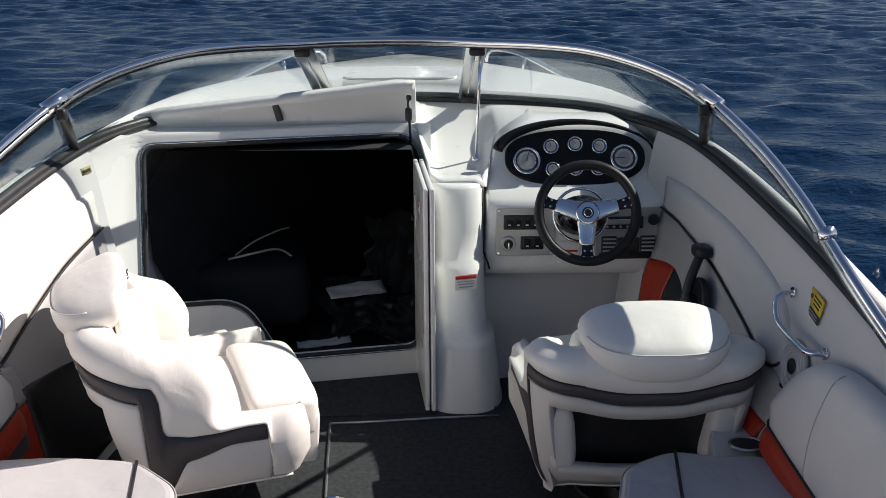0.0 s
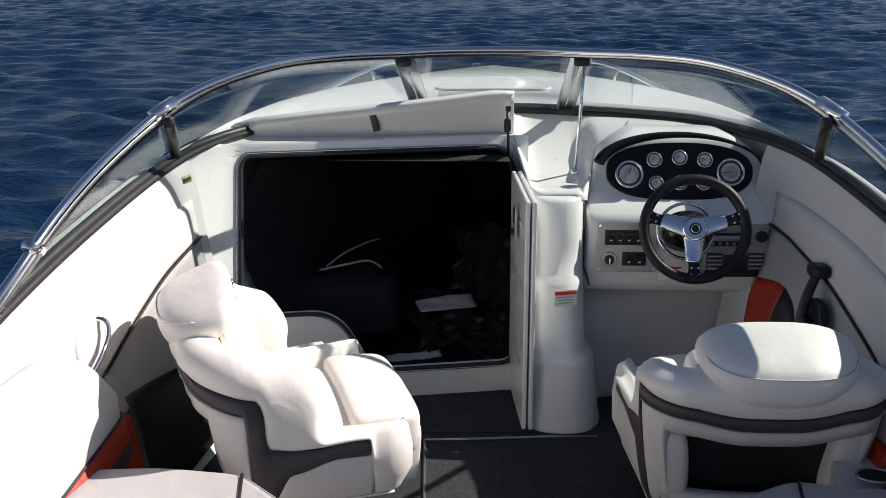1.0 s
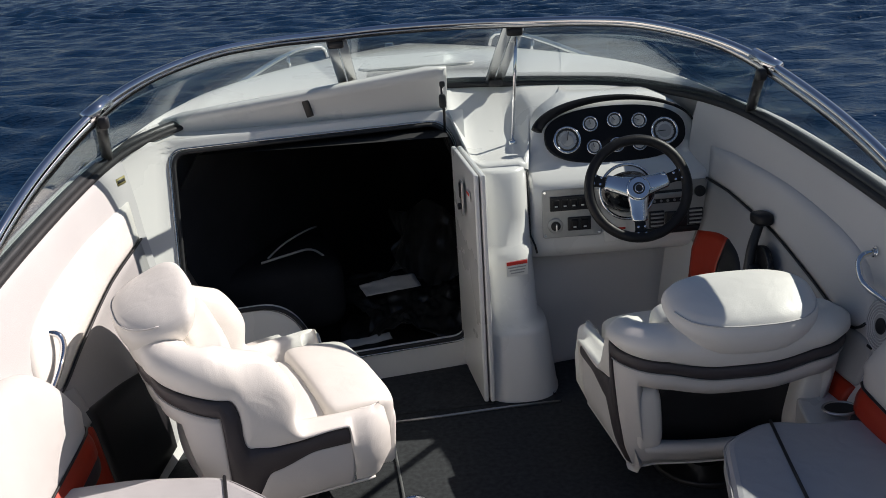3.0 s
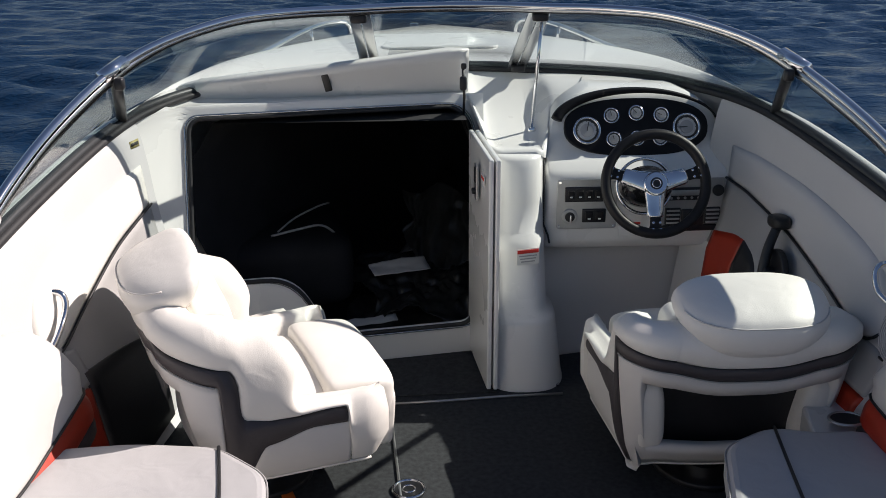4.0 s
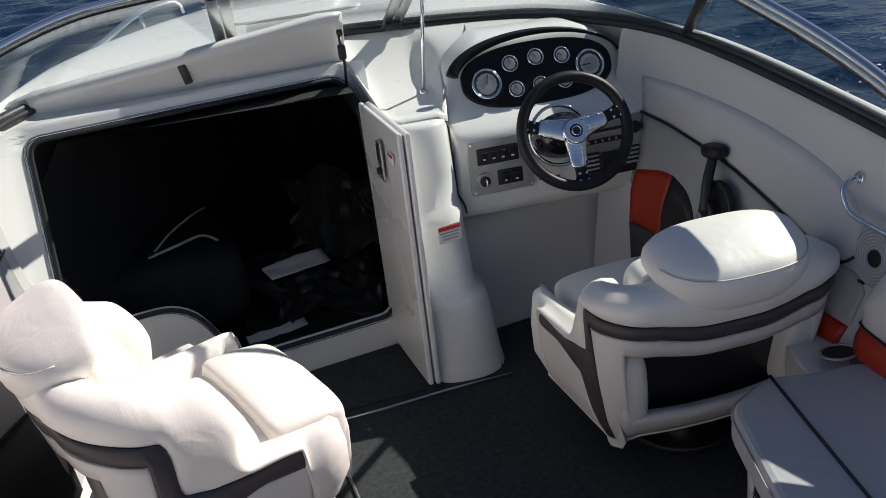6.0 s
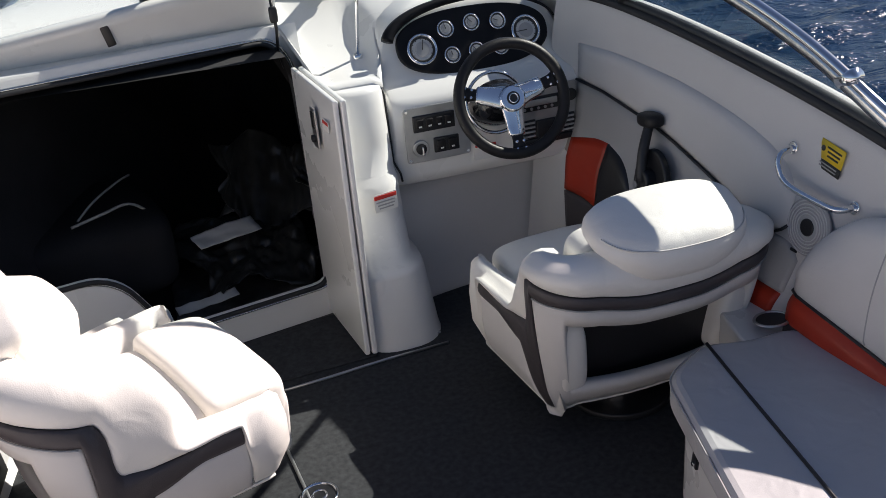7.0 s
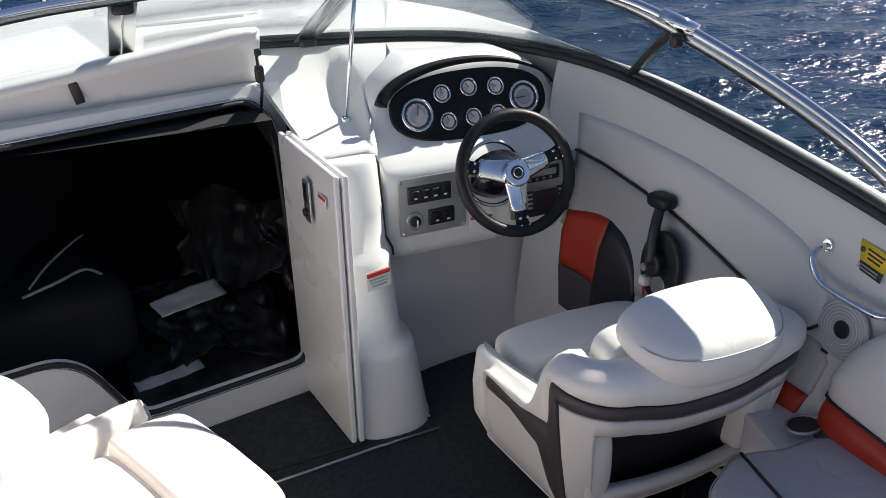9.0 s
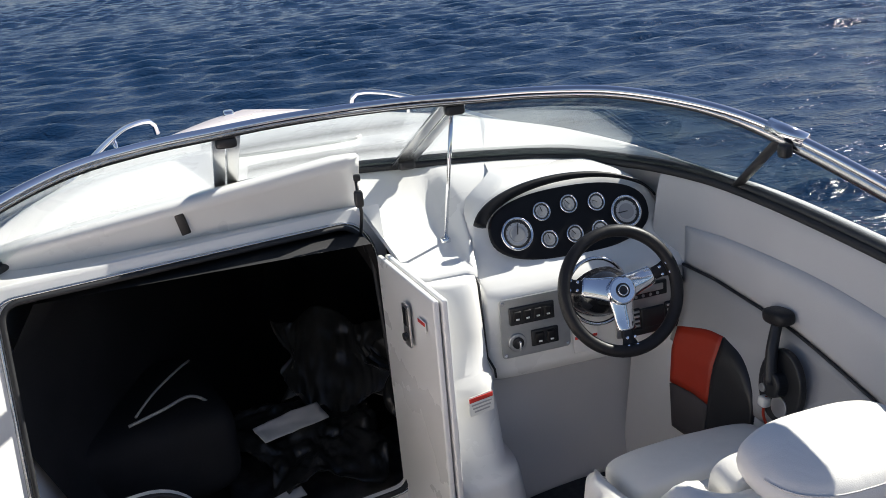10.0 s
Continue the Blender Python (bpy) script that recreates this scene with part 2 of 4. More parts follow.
# ---- water ----
def water():
    """Near water as real ripples, out to a plain far sheet."""
    rng = np.random.default_rng(5)
    xs = np.concatenate([[-900, -300, -150], np.arange(-90, -26, .5), np.arange(-26, 32, .13), np.arange(32, 96, .5), [150, 300, 900]])
    ys = np.concatenate([[-300, -60, -12], np.arange(-2, 30, .11), np.arange(30, 60, .3), np.arange(60, 120, .8), [150, 300, 600, 1500]])
    X, Y = np.meshgrid(xs, ys)
    Z = np.zeros_like(X)
    for k in range(46):
        wl = .34 * (4.2 ** rng.random())
        a = rng.normal(0.25, .55)
        kx, ky = math.sin(a) * math.tau / wl, math.cos(a) * math.tau / wl
        amp = .062 * wl / math.tau * (1.0 if wl > .7 else .8)
        Z += amp * np.sin(kx * X + ky * Y + rng.random() * 6.28)
    swell = .85 + .35 * np.sin(X * .31 + Y * .12 + 1) * np.sin(Y * .23 - X * .07)
    near = np.clip((120 - Y) / 30, 0, 1) * np.clip((Y + 12) / 8, 0, 1) * np.clip((95 - np.abs(X - 3)) / 20, 0, 1)
    Z = -.45 + Z * swell * near
    h, w = X.shape
    idx = np.arange(h * w).reshape(h, w)
    q = np.stack([idx[:-1, :-1], idx[:-1, 1:], idx[1:, 1:], idx[1:, :-1]], -1).reshape(-1, 4)
    me = bpy.data.meshes.new("water")
    me.from_pydata(np.stack([X, Y, Z], -1).reshape(-1, 3).tolist(), [], q.tolist())
    me.polygons.foreach_set("use_smooth", [True] * len(me.polygons))
    me.materials.append(WATER)
    return tagged(new("water", me), "dark blue rippled open water around the boat", "water", kind="structure")


water()

# ---- hull, deck and liner ----
# windshield foot and top rail, starboard half: distance from the centreline, y, z
FOOT = [(0, 3.86, .978), (.16, 3.845, .977), (.30, 3.81, .976), (.53, 3.745, .972), (.76, 3.63, .968), (.92, 3.44, .957), (1.0, 3.28, .948),
        (1.05, 3.10, .935), (1.09, 2.82, .905), (1.13, 2.47, .856), (1.155, 2.2, .812), (1.175, 1.97, .765), (1.195, 1.7, .71), (1.21, 1.3, .65)]
RAIL = [(0, 3.265, 1.272), (.16, 3.255, 1.271), (.31, 3.225, 1.268), (.50, 3.15, 1.268), (.67, 3.045, 1.258), (.84, 2.90, 1.215), (.955, 2.765, 1.155),
        (1.03, 2.51, 1.07), (1.07, 2.27, .985), (1.105, 2.06, .88), (1.15, 1.90, .78), (1.185, 1.75, .715)]


def sided(pts, s):
    return [Vector((CX + s * h, y, z)) for h, y, z in pts]


def full(pts, n):
    """n points round both halves, port to starboard."""
    k = n // 2 + 1
    st = curve(sided(pts, 1), k)
    po = [Vector((2 * CX - p.x, p.y, p.z)) for p in st]
    return po[:0:-1] + st


EDGE = [(0, 5.85, .90), (.20, 5.65, .90), (.44, 5.25, .905), (.59, 4.88, .91), (.71, 4.5, .92), (.81, 4.15, .925), (.895, 3.8, .925), (.965, 3.56, .925), (1.07, 3.32, .918), (1.13, 3.0, .895),
        (1.17, 2.7, .865), (1.20, 2.47, .84), (1.225, 2.2, .80), (1.245, 1.97, .755), (1.265, 1.7, .70), (1.28, 1.3, .64)]
boat = thing("motorboat", (CX, 2.0, 0), "white fibreglass cuddy boat afloat on dark water", "boat", kind="structure")
boat.matrix_world = Matrix.Identity(4)
N = 96
foot, edge = full(FOOT, N + 1), full(EDGE, N + 1)
rows = []
for k in range(9):
    t = k / 8
    row = []
    for a, b in zip(foot, edge):
        p = a.lerp(b, t)
        p.z += 0.07 * math.sin(math.pi * t) * min(1, (b - a).length) - 0.012 * (k == 0)
        row.append(p)
    rows.append(row)
v, f = strip(rows)
deck = shape("deck", v, f, GEL, boat, "glossy white foredeck")
rows = [edge]
for dz, pull in ((-.03, -.02), (-.06, -.015), (-.10, .0), (-.35, .05), (-.75, .16), (-1.3, .4)):
    rows.append([Vector((p.x + (CX - p.x) * pull, p.y - pull * 1.0 * max(0, p.y - 3) / 2.8, p.z + dz)) for p in edge])
v, f = strip(rows)
shape("hull", v, f, HULL, boat, "white hull side")


FH = [(3.63, .76, .968), (3.44, .92, .957), (3.28, 1.0, .948), (3.10, 1.05, .935), (2.82, 1.09, .905), (2.47, 1.13, .856), (2.2, 1.155, .812), (1.97, 1.175, .765), (1.7, 1.195, .71), (1.3, 1.21, .65), (.5, 1.22, .62)]
SEC = [(0, .004), (.02, .02), (.06, .03), (.16, .045), (.26, .055), (.38, .075), (.50, .12)]


def lerp_table(t, x):
    if x <= t[0][0]:
        return t[0][1]
    for (a, b), (c, d) in zip(t, t[1:]):
        if x <= c:
            return b + (d - b) * (x - a) / (c - a)
    return t[-1][1]


def wall(s, y, z, off=0.0):
    """A point on the liner, off metres proud of it."""
    h = lerp_table([(-a, b) for a, b, c in FH], -y)
    zf = lerp_table([(-a, c) for a, b, c in FH], -y)
    d = zf - z
    o = lerp_table(SEC, d) if d <= .5 else lerp_table([(0, .17), (.12, .16), (zf - .5, .12)], z)
    return Vector((CX + s * (h - o - off), y, z))


# side liners: foot line down to the floor
def liner(s):
    rows = []
    for y in ((3.34, 3.25) if s > 0 else ()) + (3.14, 3.1, 2.95, 2.8, 2.65, 2.5, 2.35, 2.2, 2.05, 1.9, 1.7, 1.4, 1.0, .5, -.2, -1.0):
        zf = lerp_table([(-a, c) for a, b, c in FH], -y)
        zs = [zf - .004, zf - .02, zf - .04, zf - .06, zf - .11, zf - .16, zf - .21, zf - .26, zf - .32, zf - .38, zf - .44, zf - .50, .25, .12, .02, -.02]
        rows.append([wall(s, y, z) for z in zs])
    v, f = strip(rows)
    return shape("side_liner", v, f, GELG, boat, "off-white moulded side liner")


liner(1), liner(-1)
shape("transom", *box_data(2.5, .05, 1.2, pose(CX, -1.05, 0)), GEL, boat, bevel=.01)

floor = tagged(shape("floor", *box_data(2.2, 4.42, .03, pose(CX, 1.10, -.015)), CARPET, bevel=.003), "dark charcoal carpeted cockpit floor", "floor", kind="structure")


# bulkhead with the cabin opening
def bulk(x, z, off=0.0):
    y = 3.535 + (x + .087) * .183 + (max(z, .12) - .886) * .28 - 1.6 * max(0, -1.092 - x)
    return Vector((x, y - off, z))


OPEN = outline_round([(-.082, .115), (-.082, .815), (-.135, .888), (-1.07, .888), (-1.07, .33), (-.735, .33), (-.60, .115)], [.06, .06, .06, .05, .03, .10, .06], 7)


def bulkhead():
    outer = []
    n = len(OPEN)
    # each opening point is joined to the frame by a ray from the opening's middle
    c = Vector((-.5, .55))
    X0, X1, Z0, Z1 = -1.30, -.035, .0, .93
    for p in OPEN:
        d = p - c
        k = min([((X1 if d.x > 0 else X0) - c.x) / d.x if abs(d.x) > 1e-6 else 99, ((Z1 if d.y > 0 else Z0) - c.y) / d.y if abs(d.y) > 1e-6 else 99])
        outer.append(c + d * k)
    rows = []
    for t in (0, .06, .12, .3, .5, .75, 1):
        rows.append([bulk(*(p.lerp(q, t))) for p, q in zip(OPEN, outer)])
    rows.insert(0, [bulk(p.x, p.y, -.03) for p in OPEN])
    v, f = strip(rows, False, True)
    b = shape("bulkhead", v, f, GEL, boat, "white moulded cabin bulkhead")
    return b


bulkhead()
tube("opening_seal", [bulk(p.x, p.y, .004) for p in OPEN], .008, RUBBER, boat, "black rubber seal round the cabin opening", 8, True)
tube("opening_trim", [bulk(c.x, c.y, .003) for c in [Vector((-.55, .5)) + (p - Vector((-.55, .5))) * 1.028 for p in OPEN]], .005, ALU, boat, "thin pale trim", 6, True)


def cabin():
    """The cuddy's lining, open towards the bulkhead; its shade is in the colour."""
    rows = []
    for y, h, zf in ((3.39, .92, -.12), (3.55, .86, -.12), (3.68, .80, -.12), (4.0, .68, -.10), (4.5, .46, -.04), (5.0, .25, .08), (5.35, .08, .25)):
        zt = .72 if y < 3.6 else .78 if y < 3.9 else .84
        zp = max(zt, .865) if y < 3.6 else zt + .03
        rows.append([Vector((CX + a * h, y, z)) for a, z in ((-1, zt), (-1, .45), (-.85, .12), (-.6, zf), (0, zf), (.6, zf), (.85, .12), (1, .45), (1, zt), (.5, zt), (.11, zt), (.07, zp), (-.4, zp), (-.9, zp))])
    v, f = strip(rows, False, True)
    n = len(rows[0])
    f.append(tuple(range(len(v) - n, len(v))))
    tagged(shape("cabin_lining", v, f, CABIN), "carpeted lining of the cuddy cabin, coloured near black for its shade", "lining", kind="structure")


cabin()


# ---- windshield ----
def segment(pts, a, b, s, n):
    """n points of one half between two distances from the centreline (by order along the list)."""
    c = curve(sided(pts, s), 400)
    ia = min(range(400), key=lambda i: (c[i] - a).length)
    ib = min(range(400), key=lambda i: (c[i] - b).length)
    return [c[round(ia + (ib - ia) * k / (n - 1))] for k in range(n)]


def windshield():
    w = thing("windshield", (CX, 3.6, .97), "curved tinted boat windshield in a polished aluminium frame", "windshield")
    inv = w.matrix_world.inverted()

    def loc(pts):
        return [inv @ Vector(p) for p in pts]
    for s in (1, -1):
        f0, f1, f2, f3 = (Vector((CX + s * h, y, z)) for h, y, z in ((0, 3.86, .978), (.295, 3.812, .976), (1.05, 3.10, .935), (1.195, 1.72, .715)))
        r0, r1, r2, r3 = (Vector((CX + s * h, y, z)) for h, y, z in ((0, 3.265, 1.272), (.31, 3.225, 1.268), (.955, 2.765, 1.155), (1.185, 1.75, .717)))
        for a, b, c, d, n, nm in ((f1, f2, r1, r2, 24, "front_pane"), (f2, f3, r2, r3, 20, "side_pane")):
            A, B = segment(FOOT, a, b, s, n), segment(RAIL, c, d, s, n)
            rows = [loc([p.lerp(q, t) for p, q in zip(A, B)]) for t in (0, .25, .5, .75, 1)]
            v, fc = strip(rows)
            g = shape(nm, v, fc, GLASS, w, "green-tinted curved glass", thick=.005)
        # rear post of each side
        tube("side_post", loc([f2.lerp(r2, t) for t in (0, .5, 1)]), .017, FRAMEG, w, "dark flat post", 8, flat=.5)
        # dividers beside the centre pane
        along = (r1 - f1)
        for off in (.004, -.034):
            side = Vector((s, -.14 * abs(s), 0)).normalized()
            up = along.normalized().cross(side).normalized()
            mm = Matrix((side, along.normalized(), up)).transposed().to_4x4()
            mm.translation = inv @ (f1.lerp(r1, .5) + side * off + Vector((0, 0, -.006)))
            box("divider", .034, along.length - .02, .010, mm, ALU, w, "flat aluminium divider plate", .002)
        # latches on the dividers
        for t in (.07, .92):
            p = f1.lerp(r1, t) + Vector((-s * .012, -.018, -.012))
            cushion("latch", .055, .03, .028, Matrix.Translation(inv @ p), BLACK, w, "small black plastic latch", nu=16, nv=10)
        # joint on the rail, with a small clamp
        p = r2 + Vector((s * .004, 0, 0))
        d = (Vector((CX + s * 1.03, 2.51, 1.07)) - Vector((CX + s * .84, 2.90, 1.215))).normalized()
        tube("rail_joint", loc([p - d * .05, p + d * .05]), .0205, CHROME, w, "", 12)
        cushion("clamp", .028, .03, .035, Matrix.Translation(inv @ (p + Vector((-s * .02, -.02, -.035)))), BLACK, w, "", nu=14, nv=8)
        q = Vector((CX + s * 1.09, 2.15, .925))
        tube("rail_clamp", loc([q - Vector((0, .025, -.012)), q + Vector((0, .025, -.012))]), .0185, CHROME, w, "", 12)
        # foot frame
    ft = full(FOOT, 121)
    ft = [p for p in ft if p.y > 1.7]
    tube("foot_frame", loc([p + Vector((0, 0, .010)) for p in ft]), .016, FRAMEG, w, "dark aluminium foot frame", 8, flat=.9)
    tube("foot_gasket", loc([p + Vector((0, -.012 if abs(p.x - CX) < .9 else 0, -.004)) + Vector((-.016 if p.x - CX > .9 else .016 if p.x - CX < -.9 else 0, 0, 0)) for p in ft]), .012, RUBBER, w, "black rubber gasket", 8)
    rl = full(RAIL, 121)
    tube("top_rail", loc(rl), .0125, CHROME, w, "polished aluminium top rail", 12)
    web = []
    for k, p in enumerate(rl):
        t = (rl[min(k + 1, len(rl) - 1)] - rl[max(k - 1, 0)]).normalized()
        inw = Vector((0, 0, 1)).cross(t).normalized()
        if inw.y > 0 and abs(p.x - CX) < .5 or inw.x * (p.x - CX) > 0:
            inw = -inw
        deep = .40 + .42 * ease(abs(p.x - CX), .8, 1.02)
        web.append([p + inw * o + Vector((0, 0, z * deep)) for o, z in ((.004, -.004), (.010, -.020), (.008, -.040), (.0, -.043), (-.008, -.040), (-.008, -.020), (-.004, -.004))])
    shape("rail_channel", *strip([loc(r) for r in web], False, True), ALU, w, "brushed channel under the top rail")
    tube("glazing_bead", loc([p + Vector((0, 0, -.043 * (.40 + .42 * ease(abs(p.x - CX), .8, 1.02)))) for p in rl]), .004, RUBBER, w, "dark glazing bead", 8)
    # centre pane
    A = [p for p in full(FOOT, 161) if abs(p.x - CX) < .30]
    B = [p for p in full(RAIL, 161) if abs(p.x - CX) < .315]
    n = 13
    A, B = curve(A, n), curve(B, n)
    v, fc = strip([loc([p.lerp(q, t) for p, q in zip(A, B)]) for t in (0, .5, 1)])
    shape("centre_pane", v, fc, GLASS, w, "flat tinted centre pane", thick=.005)
    return w


windshield()
st = thing("stay_rod", (.135, 3.47, .80), "thin chrome stay rod bracing the windshield", "rod")
tube("rod", [(0, 0, 0), (.006, -.145, .41)], .006, CHROME, st, "", 10)
cushion("rod_foot", .03, .03, .03, pose(0, 0, .005), CHROME, st, "", nu=14, nv=8)


# ---- cabin hatch lid ----
def hatch():
    h = thing("cabin_hatch", (-.6, 3.5, .9), "white moulded cabin hatch lid, propped open", "hatch")
    inv = h.matrix_world.inverted()
    L = [Vector((-1.118, 3.45, .985)), Vector((-1.085, 3.50, .875))]        # aft lip, port end: top and bottom
    R = [Vector((-.091, 3.49, 1.096)), Vector((-.091, 3.575, .93))]
    rows = []
    n = 28
    for i in range(n + 1):
        t = i / n
        top, bot = L[0].lerp(R[0], t), L[1].lerp(R[1], t)
        bow = .035 * math.sin(math.pi * t)
        top.y -= bow * .6
        end = min(1, min(t, 1 - t) * 14)
        fwd = Vector((top.x, 3.74 - .10 * abs(t - .62) ** 2 * 4, .975 + .05 * t + bow * .3))
        sec = [bot + Vector((0, .02, 0)), bot, bot.lerp(top, .35), bot.lerp(top, .8), top + Vector((0, .004, 0)), top + Vector((0, .02, .012 * end)), top + Vector((0, .05, .012 * end)),
               top.lerp(fwd, .5) + Vector((0, 0, .012 * end)), fwd, fwd + Vector((0, 0, -.04))]
        rows.append([inv @ p for p in sec])
    v, f = strip(rows)
    k = len(rows[0])
    f += [tuple(range(k))[::-1], tuple(range(n * k, n * k + k))]
    shape("lid", v, f, GEL, h, "glossy white lid with a rounded lip")
    p = inv @ Vector((-.60, 3.475, .995))
    box("latch", .026, .014, .078, Matrix.Translation(p) @ pose(0, 0, 0, 10, -12, 0), BLACK, h, "black latch", .003)
    box("latch_plate", .050, .014, .014, Matrix.Translation(p + Vector((-.006, -.002, .040))), BLACK, h, "", .003)
    q = Vector((-.115, 3.455, 1.02))
    tube("strap", [inv @ c for c in (q + Vector((0, 0, .02)), q + Vector((0, -.01, -.03)), q + Vector((.004, -.01, -.08)), Vector((-.11, 3.50, .86)), Vector((-.095, 3.52, .80)))], .005, BLACK, h, "black retaining strap", 8)
    cushion("strap_clip", .026, .02, .05, Matrix.Translation(inv @ (q + Vector((0, -.012, -.035)))), BLACK, h, "", nu=14, nv=8)
    cushion("strap_button", .02, .014, .02, Matrix.Translation(inv @ (q + Vector((.002, -.008, .025)))), BLACK, h, "", nu=12, nv=8)


hatch()


# ---- folded cabin door ----
def folded_door():
    d = thing("cabin_door", (-.07, 3.17, .012), "white folding cabin door, swung open beside the column", "door")
    hinge, free = Vector((-.092, 3.345)), Vector((-.052, 2.985))
    for k, nm in ((0, "door_leaf"), (1, "door_leaf")):
        off = k * .022
        v = []
        for (p, z) in ((hinge, 0), (free, 0), (free + Vector((0, -.015)), .815), (hinge + Vector((0, .02)), .825)):
            for dx in (-.008, .008):
                v.append(Vector((p.x + dx + off - d.location.x, p.y - d.location.y - .004 * k, z)))
        f = [(0, 2, 4, 6), (1, 7, 5, 3), (0, 1, 3, 2), (2, 3, 5, 4), (4, 5, 7, 6), (6, 7, 1, 0)]
        shape(nm, v, f, GEL, d, "", False, .005)
    m = facing((-.073 - d.location.x - .014, 3.13 - d.location.y, .70), (-1, -.1, 0))
    plate("lock_plate", outline_round([(-.022, -.06), (.022, -.06), (.022, .06), (-.022, .06)], .008), .006, m, BRUSH, d, "brushed metal lock plate")
    box("lock_window", .028, .05, .004, m @ pose(0, .025, .007), BLACK, d, "", .002)
    disc("lock_knob", .011, .012, m @ pose(0, -.03, .005), BLACK, d)
    m2 = facing((-.061 - d.location.x - .013, 3.04 - d.location.y, .73), (-1, -.1, 0))
    box("warning_sticker", .05, .03, .002, m2, PAPER, d, "white sticker with a red heading", .0005)
    box("sticker_heading", .046, .009, .003, m2 @ pose(0, .008, .001), REDINK, d, "", .0005)


folded_door()


# ---- column between the door and the helm ----
def column():
    c = thing("column", (.065, 3.2, 0), "white moulded column between cabin door and helm", "column", kind="structure")
    rows = []
    n = 36
    for z, rx, ry, cx, cy in ((-.01, .145, .19, .080, 3.17), (.02, .14, .185, .077, 3.17), (.225, .125, .165, .069, 3.19), (.245, .120, .16, .066, 3.19), (.256, .108, .14, .056, 3.21),
                              (.46, .103, .135, .053, 3.24), (.505, .103, .135, .053, 3.245), (.525, .098, .128, .056, 3.268), (.62, .098, .13, .056, 3.285), (.74, .098, .14, .056, 3.315), (.765, .101, .15, .055, 3.335), (.775, .101, .15, .055, 3.34),
                              (.779, .085, .13, .052, 3.345), (.78, .07, .10, .05, 3.38)):
        rows.append([Vector((cx + rx * sgnpow(math.cos(k * math.tau / n), .75) - .065, cy + ry * sgnpow(math.sin(k * math.tau / n), .75) - 3.2, z)) for k in range(n)])
    v, f = strip(rows, False, True)
    f.append(tuple(range(len(v) - n, len(v))))
    shape("column_moulding", v, f, GEL, c)
    tube("column_seam", [(.150 - .065, 3.30 - 3.2, .785), (.151 - .065, 3.24 - 3.2, .74), (.151 - .065, 3.225 - 3.2, .62), (.152 - .065, 3.215 - 3.2, .53), (.166 - .065, 3.20 - 3.2, .495), (.175 - .065, 3.22 - 3.2, .46)], .0035, RUBBER, c, "dark joint beside the helm", 6)
    m = facing((.085 - .065, 3.100 - 3.2, .455), (.25, -1, .05))
    lab = plate("warning_label", outline_round([(-.04, -.028), (.04, -.028), (.04, .028), (-.04, .028)], .004), .002, m, PAPER, c, "white warning label with a red bar", .0004)
    box("label_bar", .076, .012, .002, m @ pose(0, .018, .003), REDINK, lab, "", .0003)
    for k in range(3):
        box("print_line", .066 - .008 * k, .004, .0015, m @ pose(0, .003 - .010 * k, .0028), GREYINK, lab, "", .0003)


column()


# ---- helm console ----
PODN = Vector((0, -.91, .41))           # the gauge face looks aft and up


